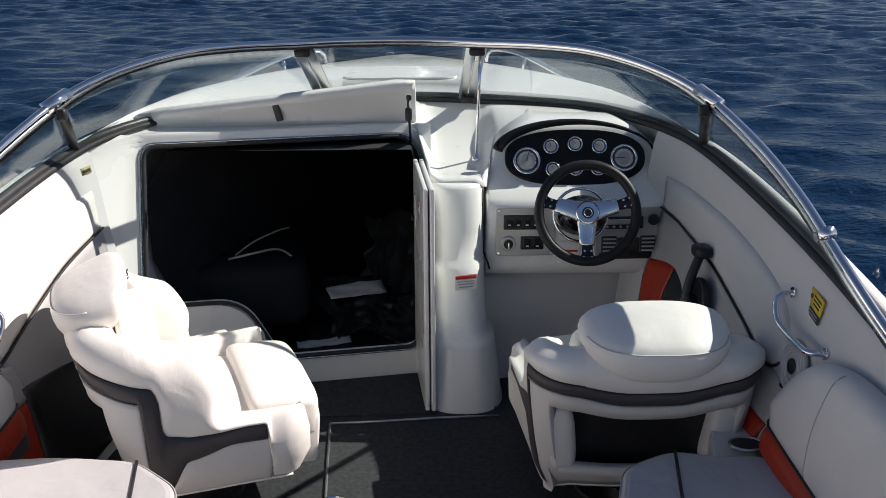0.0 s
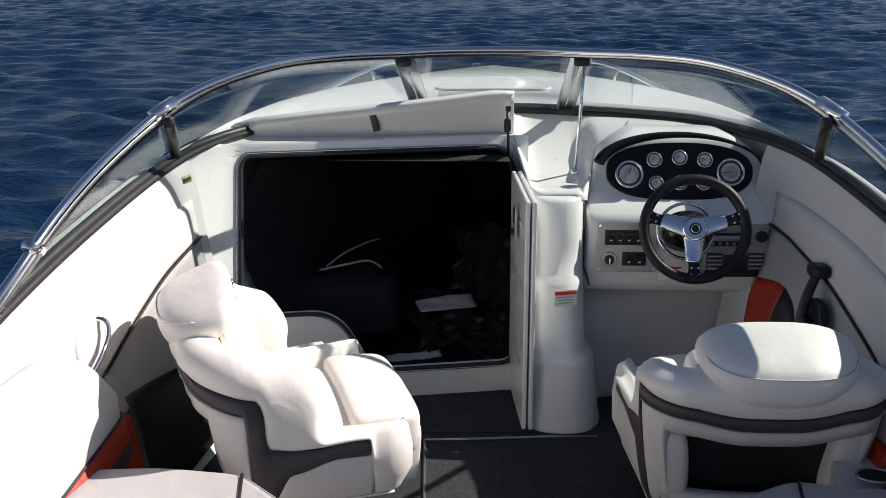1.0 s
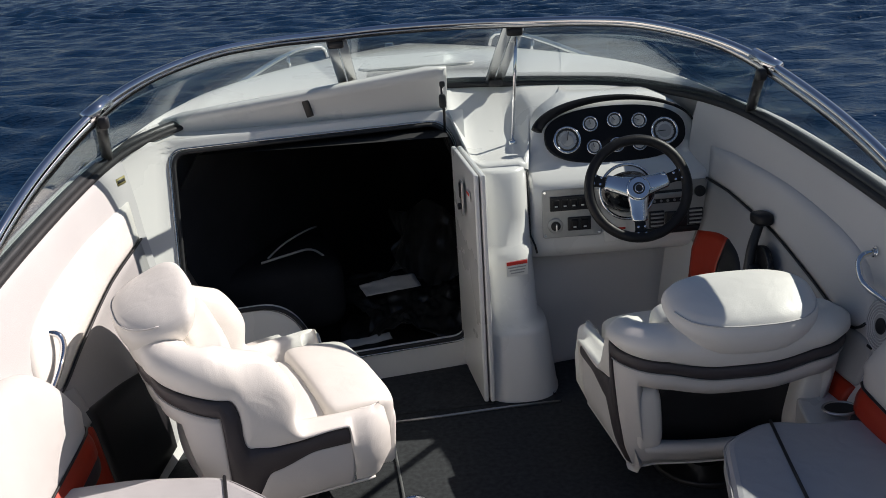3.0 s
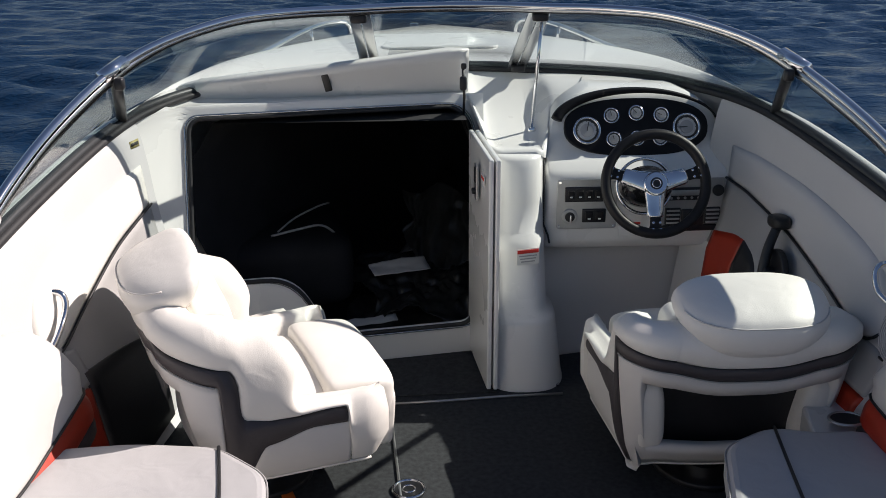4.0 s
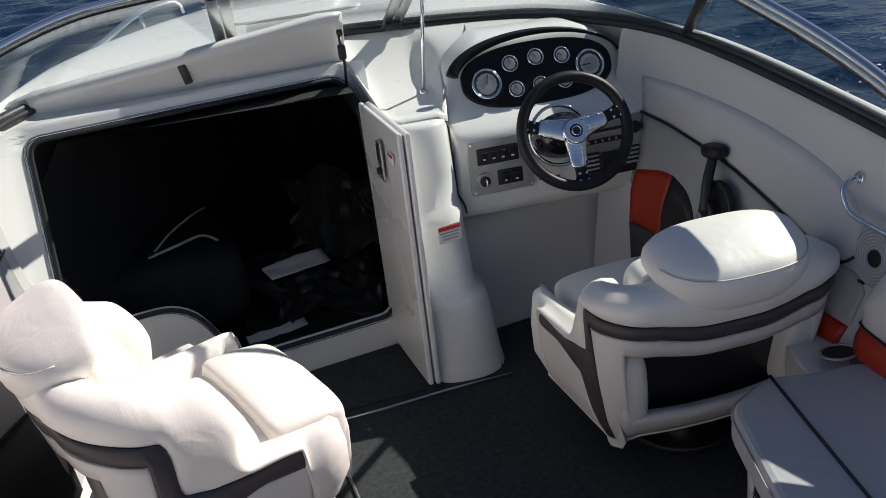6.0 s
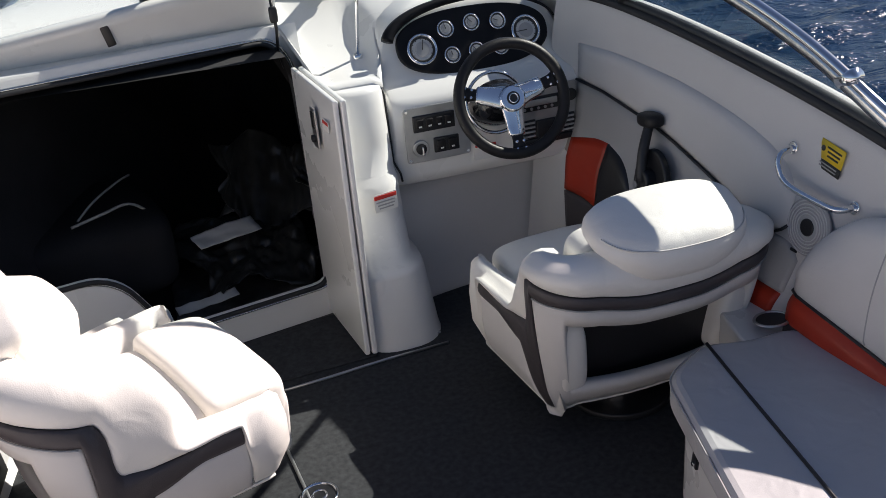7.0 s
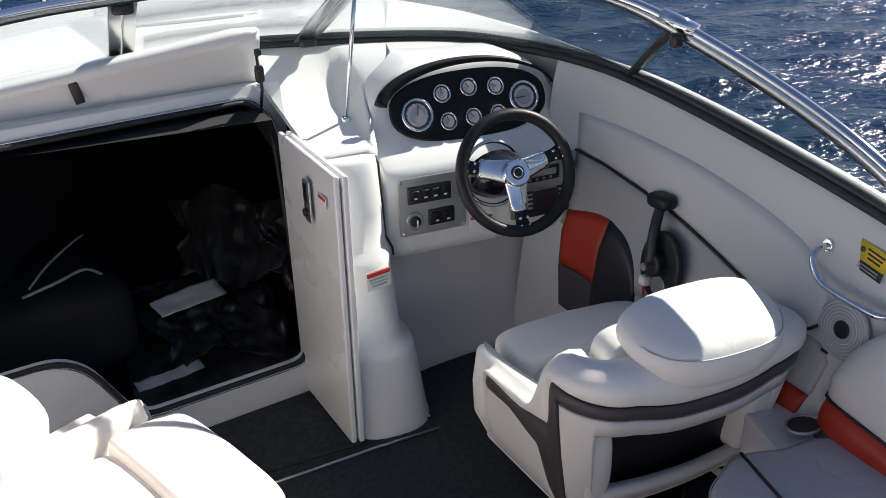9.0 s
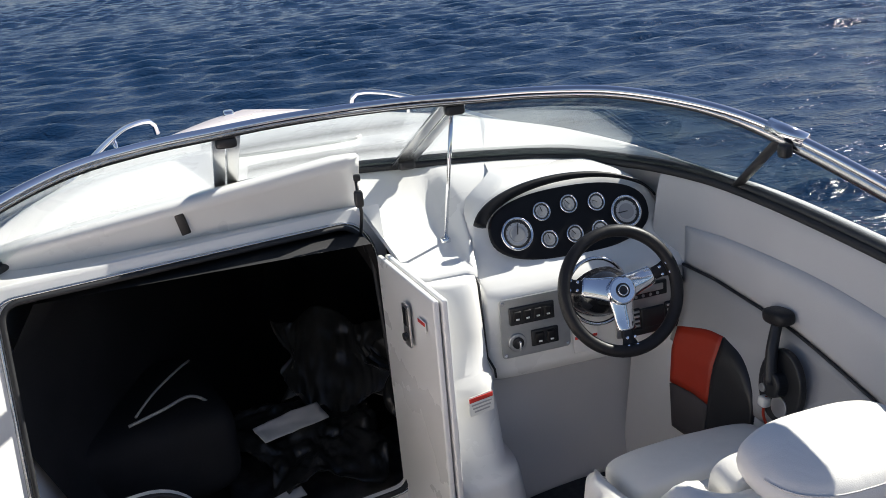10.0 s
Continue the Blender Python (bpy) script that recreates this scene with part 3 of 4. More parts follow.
def console():
    c = thing("helm_console", (.5, 3.3, .45), "white moulded helm console with gauges and switches", "console")
    inv = c.matrix_world.inverted()
    # profile from the lower lip, up the switch face and over the hood; widths follow
    prof = [(3.50, .405, .315), (3.36, .41, .315), (3.26, .425, .315), (3.225, .445, .315), (3.213, .475, .314), (3.215, .60, .312), (3.220, .69, .310), (3.24, .715, .309), (3.29, .738, .306), (3.328, .762, .302),
            (3.348, .80, .294), (3.366, .84, .284), (3.384, .88, .265), (3.396, .91, .240), (3.404, .932, .210), (3.42, .950, .175), (3.46, .962, .14), (3.54, .965, .12), (3.62, .96, .10)]
    rows = []
    n = 30
    for y, z, hw in prof:
        row = []
        for k in range(n + 1):
            t = -1 + 2 * k / n
            e = abs(t)
            back = .03 * e ** 3 + .30 * max(0, e - .9) * 10 * .35
            x = .490 + (hw + .02) * sgnpow(math.sin(t * math.pi / 2), .9)
            row.append(inv @ Vector((x, y + back, z)))
        rows.append(row)
    v, f = strip(rows)
    shape("console_moulding", v, f, GEL, c, "glossy white moulding")
    # gauge cluster
    gc = Vector((.489, 3.362, .835))
    m = Matrix.Translation(inv @ gc) @ facing((0, 0, 0), PODN)
    o = [(.255 * sgnpow(math.cos(k * math.tau / 48), .85), .104 * sgnpow(math.sin(k * math.tau / 48), .8)) for k in range(48)]
    gp = plate("gauge_panel", o, .02, m @ pose(0, 0, -.004), PANELB, c, "oval black gauge panel", .006)
    for gx, gy, r in ((-.176, -.012, .046), (.176, -.004, .046), (-.088, .040, .026), (0, .048, .026), (.088, .040, .026), (-.082, -.044, .025), (0, -.042, .025), (.082, -.042, .025)):
        g = disc("gauge", r * .94, .006, m @ pose(gx, gy, .016), DIAL, gp, "round gauge with pale dial", 32, .001)
        ring("bezel", r * .98, r * .11, m @ pose(gx, gy, .022), CHROME, g)
        ring("inner_bezel", r * .80, r * .07, m @ pose(gx, gy, .0222), INK, g, "", 32)
        disc("dial_centre", r * .52, .003, m @ pose(gx, gy, .0222), GREYINK, g, "", 24, .0005)
        box("needle", r * .06, r * .7, .002, m @ pose(gx, gy, .0262, 0, 0, 40 + gx * 300) @ pose(0, r * .3, 0), INK, g, "", .0002)
        for k in range(9):
            a = radians(-30 + k * 30)
            box("tick", r * .05, r * .16, .001, m @ pose(gx + math.cos(a) * r * .75, gy + math.sin(a) * r * .75, .0227, 0, 0, math.degrees(a) - 90), INK, g, "", 0)
    # hood brow, a dark trim over the gauges
    arc = [m @ Vector((.285 * math.cos(a), .012 + .118 * math.sin(a), .020)) for a in [radians(172 - k * 4) for k in range(42)]]
    tube("hood_trim", arc, lambda t: .004 + .016 * max(0, 1 - t * 1.1), PANELB, c, "dark tapering trim over the gauges", 8)
    # switch panel
    m = Matrix.Translation(inv @ Vector((.295, 3.212, .603))) @ facing((0, 0, 0), (0, -1, .03))
    sp = plate("switch_panel", outline_round([(-.10, -.088), (.11, -.088), (.11, .088), (-.10, .088)], .012), .006, m @ pose(0, 0, -.001), BRUSH, c, "brushed metal switch panel")
    for sx, sy in ((-.09, -.078), (-.09, .078), (.10, .078), (.10, -.078)):
        disc("screw", .005, .003, m @ pose(sx, sy, .004), CHROME, sp, "", 10, .0005)
    box("switch_strip", .135, .052, .01, m @ pose(-.005, .036, .007), BLACK, sp, "black rocker switch strip", .003)
    for k in range(4):
        s = box("rocker_switch", .022, .030, .012, m @ pose(-.052 + k * .031, .037, .012, 8, 0, 0), DARK, sp, "", .003)
        box("switch_mark", .010, .005, .002, m @ pose(-.052 + k * .031, .029, .0185), PAPER, s, "", .0003)
    disc("ignition", .027, .010, m @ pose(-.055, -.042, .004), BRUSH, sp, "round ignition lock", 26, .003)
    disc("ignition_core", .017, .014, m @ pose(-.055, -.042, .006), BLACK, sp, "", 20, .002)
    box("key", .006, .026, .022, m @ pose(-.055, -.044, .026), CHROME, sp, "", .002)
    box("switch_block", .082, .048, .010, m @ pose(.030, -.040, .007), BLACK, sp, "black rocker switch block", .003)
    for k in range(2):
        s = box("rocker_switch", .026, .034, .012, m @ pose(.012 + k * .036, -.040, .012, 8, 0, 0), DARK, sp, "", .003)
        box("switch_mark", .010, .005, .002, m @ pose(.012 + k * .036, -.049, .0185), PAPER, s, "", .0003)
    # right-hand panel with stereo and vents, behind the wheel
    m = Matrix.Translation(inv @ Vector((.665, 3.214, .60))) @ facing((0, 0, 0), (.04, -1, .03))
    rp = plate("radio_panel", outline_round([(-.115, -.10), (.115, -.10), (.115, .088), (-.115, .088)], .012), .006, m @ pose(0, 0, -.001), BRUSH, c, "brushed metal panel with stereo and vents")
    box("stereo", .15, .045, .012, m @ pose(-.02, .035, .007), BLACK, rp, "black stereo head unit", .004)
    disc("power_socket", .02, .012, m @ pose(.09, .045, .005), BLACK, rp, "", 22, .003)
    for vx in (-.065, .075):
        vt = box("air_vent", .055, .06, .01, m @ pose(vx, -.045, .007), BLACK, rp, "black vent with pale slats", .003)
        for k in range(4):
            box("slat", .046, .006, .006, m @ pose(vx, -.067 + k * .0145, .0135), VINYLG, vt, "", .001)
    box("gauge_block", .08, .06, .012, m @ pose(.005, -.05, .008), BLACK, rp, "", .004)
    box("panel_foot", .2, .022, .012, m @ pose(0, -.088, .008), BLACK, rp, "", .004)
    box("stereo_face", .13, .020, .006, m @ pose(-.025, .040, .0145), BRUSH, rp, "silver stereo fascia", .003)
    for k in range(5):
        disc("stereo_button", .005, .004, m @ pose(-.075 + k * .024, .022, .012), BRUSH, rp, "", 10, .001)
    sh = []
    for k in range(9):
        t = k / 8
        r = .088 * math.cos(t * 1.35) + .006
        sh.append([inv @ (Vector((.495, 3.205 - .105 * math.sin(t * 1.5), .665 + .012 * t)) + Vector((r * math.cos(a), -.25 * r * math.sin(a), .85 * r * math.sin(a)))) for a in [math.tau * q / 36 for q in range(36)]])
    v, f = strip(sh, False, True)
    f.append(tuple(range(len(v) - 36, len(v))))
    shape("column_shroud", v, f, PANELG, c, "glossy black steering shroud")
    ring("shroud_rim", .094, .006, Matrix.Translation(inv @ Vector((.495, 3.205, .665))) @ facing((0, 0, 0), (0, -.95, .28)), CHROME, c, "", 44)
    ml = Matrix.Translation(inv @ Vector((.455, 3.210, .525))) @ facing((0, 0, 0), (0, -1, .03))
    nt_ = plate("notice", outline_round([(-.04, -.04), (.04, -.04), (.04, .04), (-.04, .04)], .004), .003, ml, PAPER, c, "white notice with a red bar", .0005)
    box("notice_bar", .07, .008, .002, ml @ pose(0, .006, .0035), REDINK, nt_, "", .0003)
    return c


console()


# knee panel under the console
def knee():
    rows = []
    for t in range(13):
        u = t / 12
        x = .10 + u * .80
        yb = 3.30 - .10 * (1 - u) ** 3 + .0 * u
        rows.append([Vector((x, yb + .02, -.01)), Vector((x, yb + .03, .02)), Vector((x, yb + .06, .2)), Vector((x, yb + .07, .36)), Vector((x, 3.38, .43)), Vector((x, 3.50, .44))])
    v, f = strip(rows)
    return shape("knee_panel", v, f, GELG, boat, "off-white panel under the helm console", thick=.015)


knee()


# dash top: sheet from the windshield foot to the console, column and bulkhead
def dash_top():
    sheet = []
    for p in [p for p in full(FOOT, 241) if p.y > 3.05]:
        x = p.x
        dip = .02
        if x < -.10:
            q = bulk(max(x, -1.27), .93)
            q.y = min(q.y, p.y - .01)
            dip = -.01 if x > -1.13 else .02
        elif x < .15:
            t = ease(x, -.10, -.02)
            q = bulk(x, .93).lerp(Vector((x, 3.235, .784)), t)
            dip = -.055 * t
        elif x < .83:
            hw = max(0, 1 - ((x - .49) / .345) ** 2)
            t = ease(x, .15, .21)
            q = Vector((x, 3.235, .784)).lerp(Vector((x, 3.50, .80 + .15 * hw ** .5)), t)
            dip = -.055 + .06 * t
        else:
            q = Vector((min(x, .865) - .005, min(3.40, p.y - .02), .74))
        row = []
        for t in (0, .15, .3, .45, .6, .75, .88, 1):
            r = p.lerp(q, t)
            r.z += dip * math.sin(math.pi * t) - .006 * (1 - t)
            row.append(r)
        row.append(q + Vector((0, .003, -.02 if x < .15 else -.08)))
        sheet.append(row)
    v, f = strip(sheet)
    shape("dash_top", v, f, GEL, boat, "white moulded dash top")


dash_top()


# ---- steering wheel ----
def steering_wheel():
    w = thing("steering_wheel", (.495, 3.058, .716), "black leather sports steering wheel with chrome spokes", "steering wheel")
    m = facing((0, 0, 0), (-.03, -.92, .38))
    ring("rim", .164, .0175, m, DARK, w, "black leather rim", 64)
    for a in (165, 15, 270):
        r = radians(a)
        d, t = Vector((math.cos(r), math.sin(r), 0)), Vector((-math.sin(r), math.cos(r), 0))
        side, nrm = m.to_3x3() @ t, m.to_3x3() @ Vector((0, 0, 1))
        for nm, qs, wid, fl, mat, lab in (("spoke", (0, .03, .06, .085, .104, .110), (.036, .035, .030, .028, .027, .020), .0075, CHROME, "broad polished metal spoke"),
                                          ("spoke_arm", (.098, .115, .135, .15, .163), (.019, .018, .019, .024, .030), .0062, DARK, "black outer spoke arm")):
            ax = [m @ (d * q + Vector((0, 0, -.010 - .006 * math.sin(q * 20)))) for q in qs]
            v, f = tube_data(ax, 1.0, 14)
            fix = []
            for i_, p_ in enumerate(v):
                c_ = ax[i_ // 14]
                e_ = p_ - c_
                fix.append(c_ + side * e_.dot(side) * wid[i_ // 14] + nrm * e_.dot(nrm) * fl)
            shape(nm, fix, f, mat, w, lab)
        for k in (-1, 1):
            q = d * .128 + t * .011 * k
            disc("spoke_bolt", .0042, .006, m @ pose(q.x, q.y, .000), CHROME, w, "", 10, .001)
            q = d * .150 + t * .013 * k
            disc("spoke_bolt", .0042, .006, m @ pose(q.x, q.y, .003), CHROME, w, "", 10, .001)
    disc("hub", .040, .026, m @ pose(0, 0, -.016), CHROME, w, "polished hub", 30, .006)
    disc("hub_badge", .020, .004, m @ pose(0, 0, .009), BLACK, w, "dark round badge", 24, .001)
    ring("badge_ring", .0135, .002, m @ pose(0, 0, .013), CHROME, w, "", 24)
    tube("steering_shaft", [m @ Vector((0, 0, -.015)), m @ Vector((0, 0, -.10)), m @ Vector((0, 0, -.19))], lambda t: .03 + .022 * t, BLACK, w, "black column boot", 20)
    return w


steering_wheel()


# ---- bucket seats ----
def bucket_seat(name, at, turn, label, up=0.0, drop=.69, reach=.10, rise=.05, rake=.035, base=.10):
    """Facing its own +y; stands on the floor."""
    s = thing(name, at, label, "seat", "bucket seats", turn=turn)
    W, YB, YF = .315, -.235, .24
    RC = .13

    def path(u):
        """Plan of the wrap-round shell: u -1 left arm front, 0 back, 1 right arm front."""
        a = abs(u)
        sg = 1 if u >= 0 else -1
        if a < .32:
            return Vector((sg * a / .32 * (W - RC), YB - .015 * (1 - (a / .32) ** 2))), Vector((sg * a * .3, -1)).normalized()
        if a < .58:
            t = (a - .32) / .26 * math.pi / 2
            return Vector((sg * (W - RC + RC * math.sin(t)), YB + RC * (1 - math.cos(t)))), Vector((sg * math.sin(t), -math.cos(t)))
        yc = YF - .02
        if a < .88:
            t = (a - .58) / .30
            return Vector((sg * (W + .03 * t), YB + RC + t * (yc - YB - RC))), Vector((sg, 0))
        t = (a - .88) / .12 * math.pi / 2
        return Vector((sg * (W + .03 - .095 * (1 - math.cos(t))), yc + .095 * math.sin(t))), Vector((sg * math.cos(t), math.sin(t)))

    def top(u):
        a = abs(u)
        return .575 + up * (1 - ease(a, .5, .74)) - .025 * ease(a, .3, .66) - .172 * ease(a, drop, drop + .11) + .004 * ease(a, .84, .94) - .035 * ease(a, .955, 1.0)

    def low(u):
        return base + .015 * ease(abs(u), .5, .9)

    def upper(u):
        a = abs(u)
        z = .462 + up * (1 - ease(a, .30, .60)) + rise * ease(a, .1, .5) - (.107 + rise) * ease(a, .548, .605) - .012 * ease(a, .60, .66) + .012 * ease(a, .70, .80)
        return z + (low(u) + .004 - z) * ease(a, .832, .846)

    def lower(u):
        a = abs(u)
        z = .424 + up * (1 - ease(a, .28, .57)) + rise * ease(a, .1, .46)
        z += (low(u) - z) * ease(a, .522, .548)
        z += (.272 - low(u)) * ease(a, .600, .650) + .035 * ease(a, .64, .76)
        return max(low(u), z)

    def on(u, z, out=0.0):
        sag = max(0, .47 - z)
        w = ease(abs(u), .38, .52) * (1 - ease(abs(u), .58, .72))
        u = u * (1 - .13 * sag * w)
        p, n = path(u)
        back = 1 - ease(abs(u), .36, .64)
        wing = Vector((0, reach * ease(z, .36, .50) * ease(abs(u), .52, .68)))
        q = p + wing + n * (out + .06 * back * (z - .12) / .45 - (rake * (1 - ease(abs(u), .35, .6)) + .026) * min(1.0, sag / .37) ** 1.5 - .018 * max(0, 1 - (z - base) / .10) ** 2)
        return Vector((q.x, q.y, z))
    NU = 264
    us = [-1 + 2 * i / NU for i in range(NU + 1)]
    NZ = 14
    verts, faces = [], []
    for u in us:
        z0, z1 = low(u), max(lower(u), low(u) + .002)
        verts += [on(u, z0 + (z1 - z0) * k / NZ, -.010 + .006 * math.sin(math.pi * k / NZ)) for k in range(NZ + 1)]
    for i in range(NU):
        for k in range(NZ):
            uu = abs((us[i] + us[i + 1]) / 2)
            if uu > .840 or uu < .415 and 3 <= k < 12:
                continue
            a = i * (NZ + 1) + k
            faces.append((a, a + 1, a + NZ + 2, a + NZ + 1))
    shape("shell", verts, faces, SHELLV, s, "pale grey-white shell panel with a slot in the back", thick=.03)
    # lining of the slot: white rolled ends
    for sg in (-1, 1):
        cushion("slot_bolster", .085, .09, .23, pose(sg * .225, YB + .066 + rake * .3, base + .175, 10, sg * 6, 0), VINYL, s, "white rolled end", .55, .6, nu=24, nv=14)
    # added black plate behind the slot, in place of the hollow's shade
    box("slot_shade_plate", .52, .02, .30, pose(0, YB + .085 + rake * .3, base + .20, 8, 0, 0), BLACK, s, "black plate standing for the slot's shaded hollow", .004)
    plate("under_pan", outline_round([(-.23, -.13), (.23, -.13), (.26, .20), (-.26, .20)], .10), .03, pose(0, 0, base - .006), BLACK, s, "black underside", .006)
    rows = [[on(u, lower(u) + (upper(u) - lower(u)) * k / 5, -.007 + .006 * math.sin(math.pi * k / 5)) for k in range(6)] for u in us if abs(u) < .834]
    v, f = strip(rows)
    shape("stripe", v, f, CHAR, s, "dark charcoal band", thick=.02)
    tube("piping", [on(u, low(u) - .002, -.012) for u in us[::3] if abs(u) < .92], .0045, VINYL, s, "white piping", 6)
    tube("stripe_seam", [on(u, lower(u) - .001, -.004) for u in us[::2] if abs(u) < .52], .0022, VINYLG, s, "", 5)
    rows = []
    for u in us:
        zt, zc = top(u), upper(u) + .001
        e = ease(abs(u), .96, 1)
        th = .115 - .03 * ease(abs(u), .6, .85) - .03 * ease(abs(u), .88, .97)
        hgt = zt - zc
        zm = .41 - .12 * ease(abs(u), .40, .56) - (.26 - base) * ease(abs(u), .84, .91)
        sec = [(zc, -.012), (zc + hgt * .3, .004 - .01 * e), (zc + hgt * .62, .0 - .01 * e), (zt - .016, -.016 - .012 * e), (zt - .003, -.038), (zt, -th * .55), (zt - .008, -th * .82), (zt - .032, -th), (zt - .09, -th - .012),
               (max(zm, zt - .18), -th - .012), (zm - .01, -th), (zm - .03, -th + .03)]
        rows.append([on(u, max(z, zm - .03) if k > 8 else z, o) for k, (z, o) in enumerate(sec)])
    v, f = strip(rows)
    n = len(rows[0])
    f += [tuple(range(n)), tuple(range(len(v) - n, len(v)))[::-1]]
    shape("bolster", v, f, VINYL, s, "white vinyl padded rim and armrests")
    def dome(p):
        return p + Vector((0, 0, -.018 * (p.x / .2) ** 2 * (p.z > 0)))
    cushion("seat_cushion", .43, .28, .13, pose(0, .02, .298, 2, 0, 0), VINYL, s, "white vinyl seat pad", .3, .25, dome)

    def nose(p):
        return p + Vector((0, 0, -1.5 * max(0, p.y) ** 2 - .012 * (p.x / .2) ** 2))
    cushion("seat_bolster", .46, .21, .14, pose(0, .245, .317, -2, 0, 0), VINYL, s, "white flip-up seat front", .3, .25, nose)
    tube("seat_seam", [(x, .345 - .25 * x * x, .268) for x in [-.19 + .02 * k for k in range(20)]], .003, VINYLG, s, "", 6)
    cushion("seat_apron", .45, .08, .20, pose(0, .305, .225, -5, 0, 0), VINYL, s, "white padded apron", .35, .25)
    cushion("backrest", .40, .11, .22, pose(0, -.118, .470 + up * .5, 8, 0, 0), VINYL, s, "white vinyl backrest pad", .35, .35)

    # half-moon head pad: a sloping top, a full rounded rear face under a curved seam
    slope = .36

    def pad_row(k, dz):
        row = []
        for i in range(56):
            t = math.tau * i / 56
            x = .203 * sgnpow(math.cos(t), .70)
            y = -.19 - (.150 if math.sin(t) > 0 else .055) * sgnpow(math.sin(t), .85)
            x, y = x * k + .010, -.23 + (y + .23) * k
            row.append(Vector((x, y, .658 + up + slope * (y + .19) - .022 * abs(x / .22) ** 3 + dz)))
        return row
    levels = ((.02, .012), (.3, .0115), (.6, .009), (.82, .003), (.93, -.005), (.985, -.016), (1.0, -.030), (.985, -.044), (.93, -.066), (.85, -.086), (.75, -.104), (.63, -.118), (.5, -.128))
    v, f = strip([pad_row(k, dz) for k, dz in levels], False, True)
    f += [tuple(range(56)), tuple(range(len(v) - 56, len(v)))[::-1]]
    shape("headrest", v, f, VINYL, s, "white vinyl half-moon head pad")
    tube("headrest_seam", [p + Vector((0, -.001, .0012)) for p in pad_row(.965, -.0105)[3:26]], .002, SHELLV, s, "", 6)
    for k in range(3):
        box("emblem", .004, .003, .016 - .004 * k, pose(.012 * (k - 1), -.131, .64 + up - .006 * k, -14, 25, 0), INK, s, "small dark emblem", .0005)
    tube("pedestal", [(0, 0, .0), (0, 0, .05), (0, 0, base + .01)], .055, ALU, s, "metal pedestal", 24)
    disc("pedestal_foot", .15, .02, pose(0, 0, .001), BLACK, s, "", 32, .006)
    return s


bucket_seat("bucket_seat", (.548, 2.51, 0), 1, "white vinyl bucket seat with charcoal band facing the helm", 0, .57, .02, .035, .045, .10)
bucket_seat("bucket_seat", (-.760, 2.525, 0), -69, "white vinyl bucket seat with charcoal band, turned inboard", .085, .62, .055, .04, .05, .155)


# ---- aft benches ----
def bench(s):
    b = thing("bench", (0, 0, 0), "white vinyl bench seat with dark piping and moulded base" if s > 0 else "sunlit white vinyl bench seat beside the port side", "bench", "aft benches")
    if s > 0:
        o = [(.455, 2.10), (.60, 2.185), (.72, 2.15), (.80, 2.16), (.93, 2.10), (.95, .9), (.16, .9)]
        zt, seam = .325, [(.605, 2.17), (.57, 1.95), (.525, 1.65), (.44, 1.1), (.41, .91)]
    else:
        o = [(-.655, 1.99), (-.79, 2.115), (-1.0, 2.14), (-1.22, 2.12), (-1.25, .9), (-.50, .9)]
        zt, seam = .35, [(-.785, 2.10), (-.74, 1.85), (-.70, 1.5), (-.66, .91)]
    o = outline_round(o, .05, 5)
    if s < 0:
        o = o[::-1]
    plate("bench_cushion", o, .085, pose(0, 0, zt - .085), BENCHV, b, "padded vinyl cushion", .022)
    mid = Vector((.7 if s > 0 else -.95, 1.5))
    tube("piping", [(x, y, zt + .001) for x, y in [(p.x, p.y) for p in curve([(x, y, 0) for x, y in seam], 24)]], .0045, BLACK, b, "black piping", 6)
    base = [(p - mid) * .93 + mid for p in o]
    plate("bench_base", base, zt - .09, pose(0, 0, .001), GEL, b, "white moulded base", .012)
    edge_pts = [(p.x, p.y, zt - .012) for p in o]
    tube("edge_seam", [(p[0] + (mid.x - p[0]) * -.004, p[1], p[2]) for p in edge_pts], .002, VINYLG, b, "", 5, True)
    if s > 0:
        m = facing((.443, 1.95, .20), (-1, .22, 0))
        box("latch", .028, .055, .01, m @ pose(0, 0, 0, 0, 0, -12), BLACK, b, "black bench latch", .004)
        disc("latch_screw", .006, .006, m @ pose(0, -.015, .004), CHROME, b, "", 12, .001)
    return b


bench_st, bench_po = bench(1), bench(-1)
cup = thing("cup_holder", (.80, 2.19, .326), "recessed black cup holder at the bench's end", "cup holder")
disc("cup_well", .045, .006, pose(0, 0, .0), BLACK, cup, "black well", 30, .002, .75)
ring("cup_rim", .045, .004, Matrix.Diagonal((1, .75, 1, 1)) @ pose(0, 0, .005), BRUSH, cup, "", 30)
plate("cup_shelf", outline_round([(-.10, -.07), (.12, -.07), (.10, .16), (-.06, .14)], .03), .14, pose(0, 0, -.165), GEL, cup, "white moulded shelf", .01)


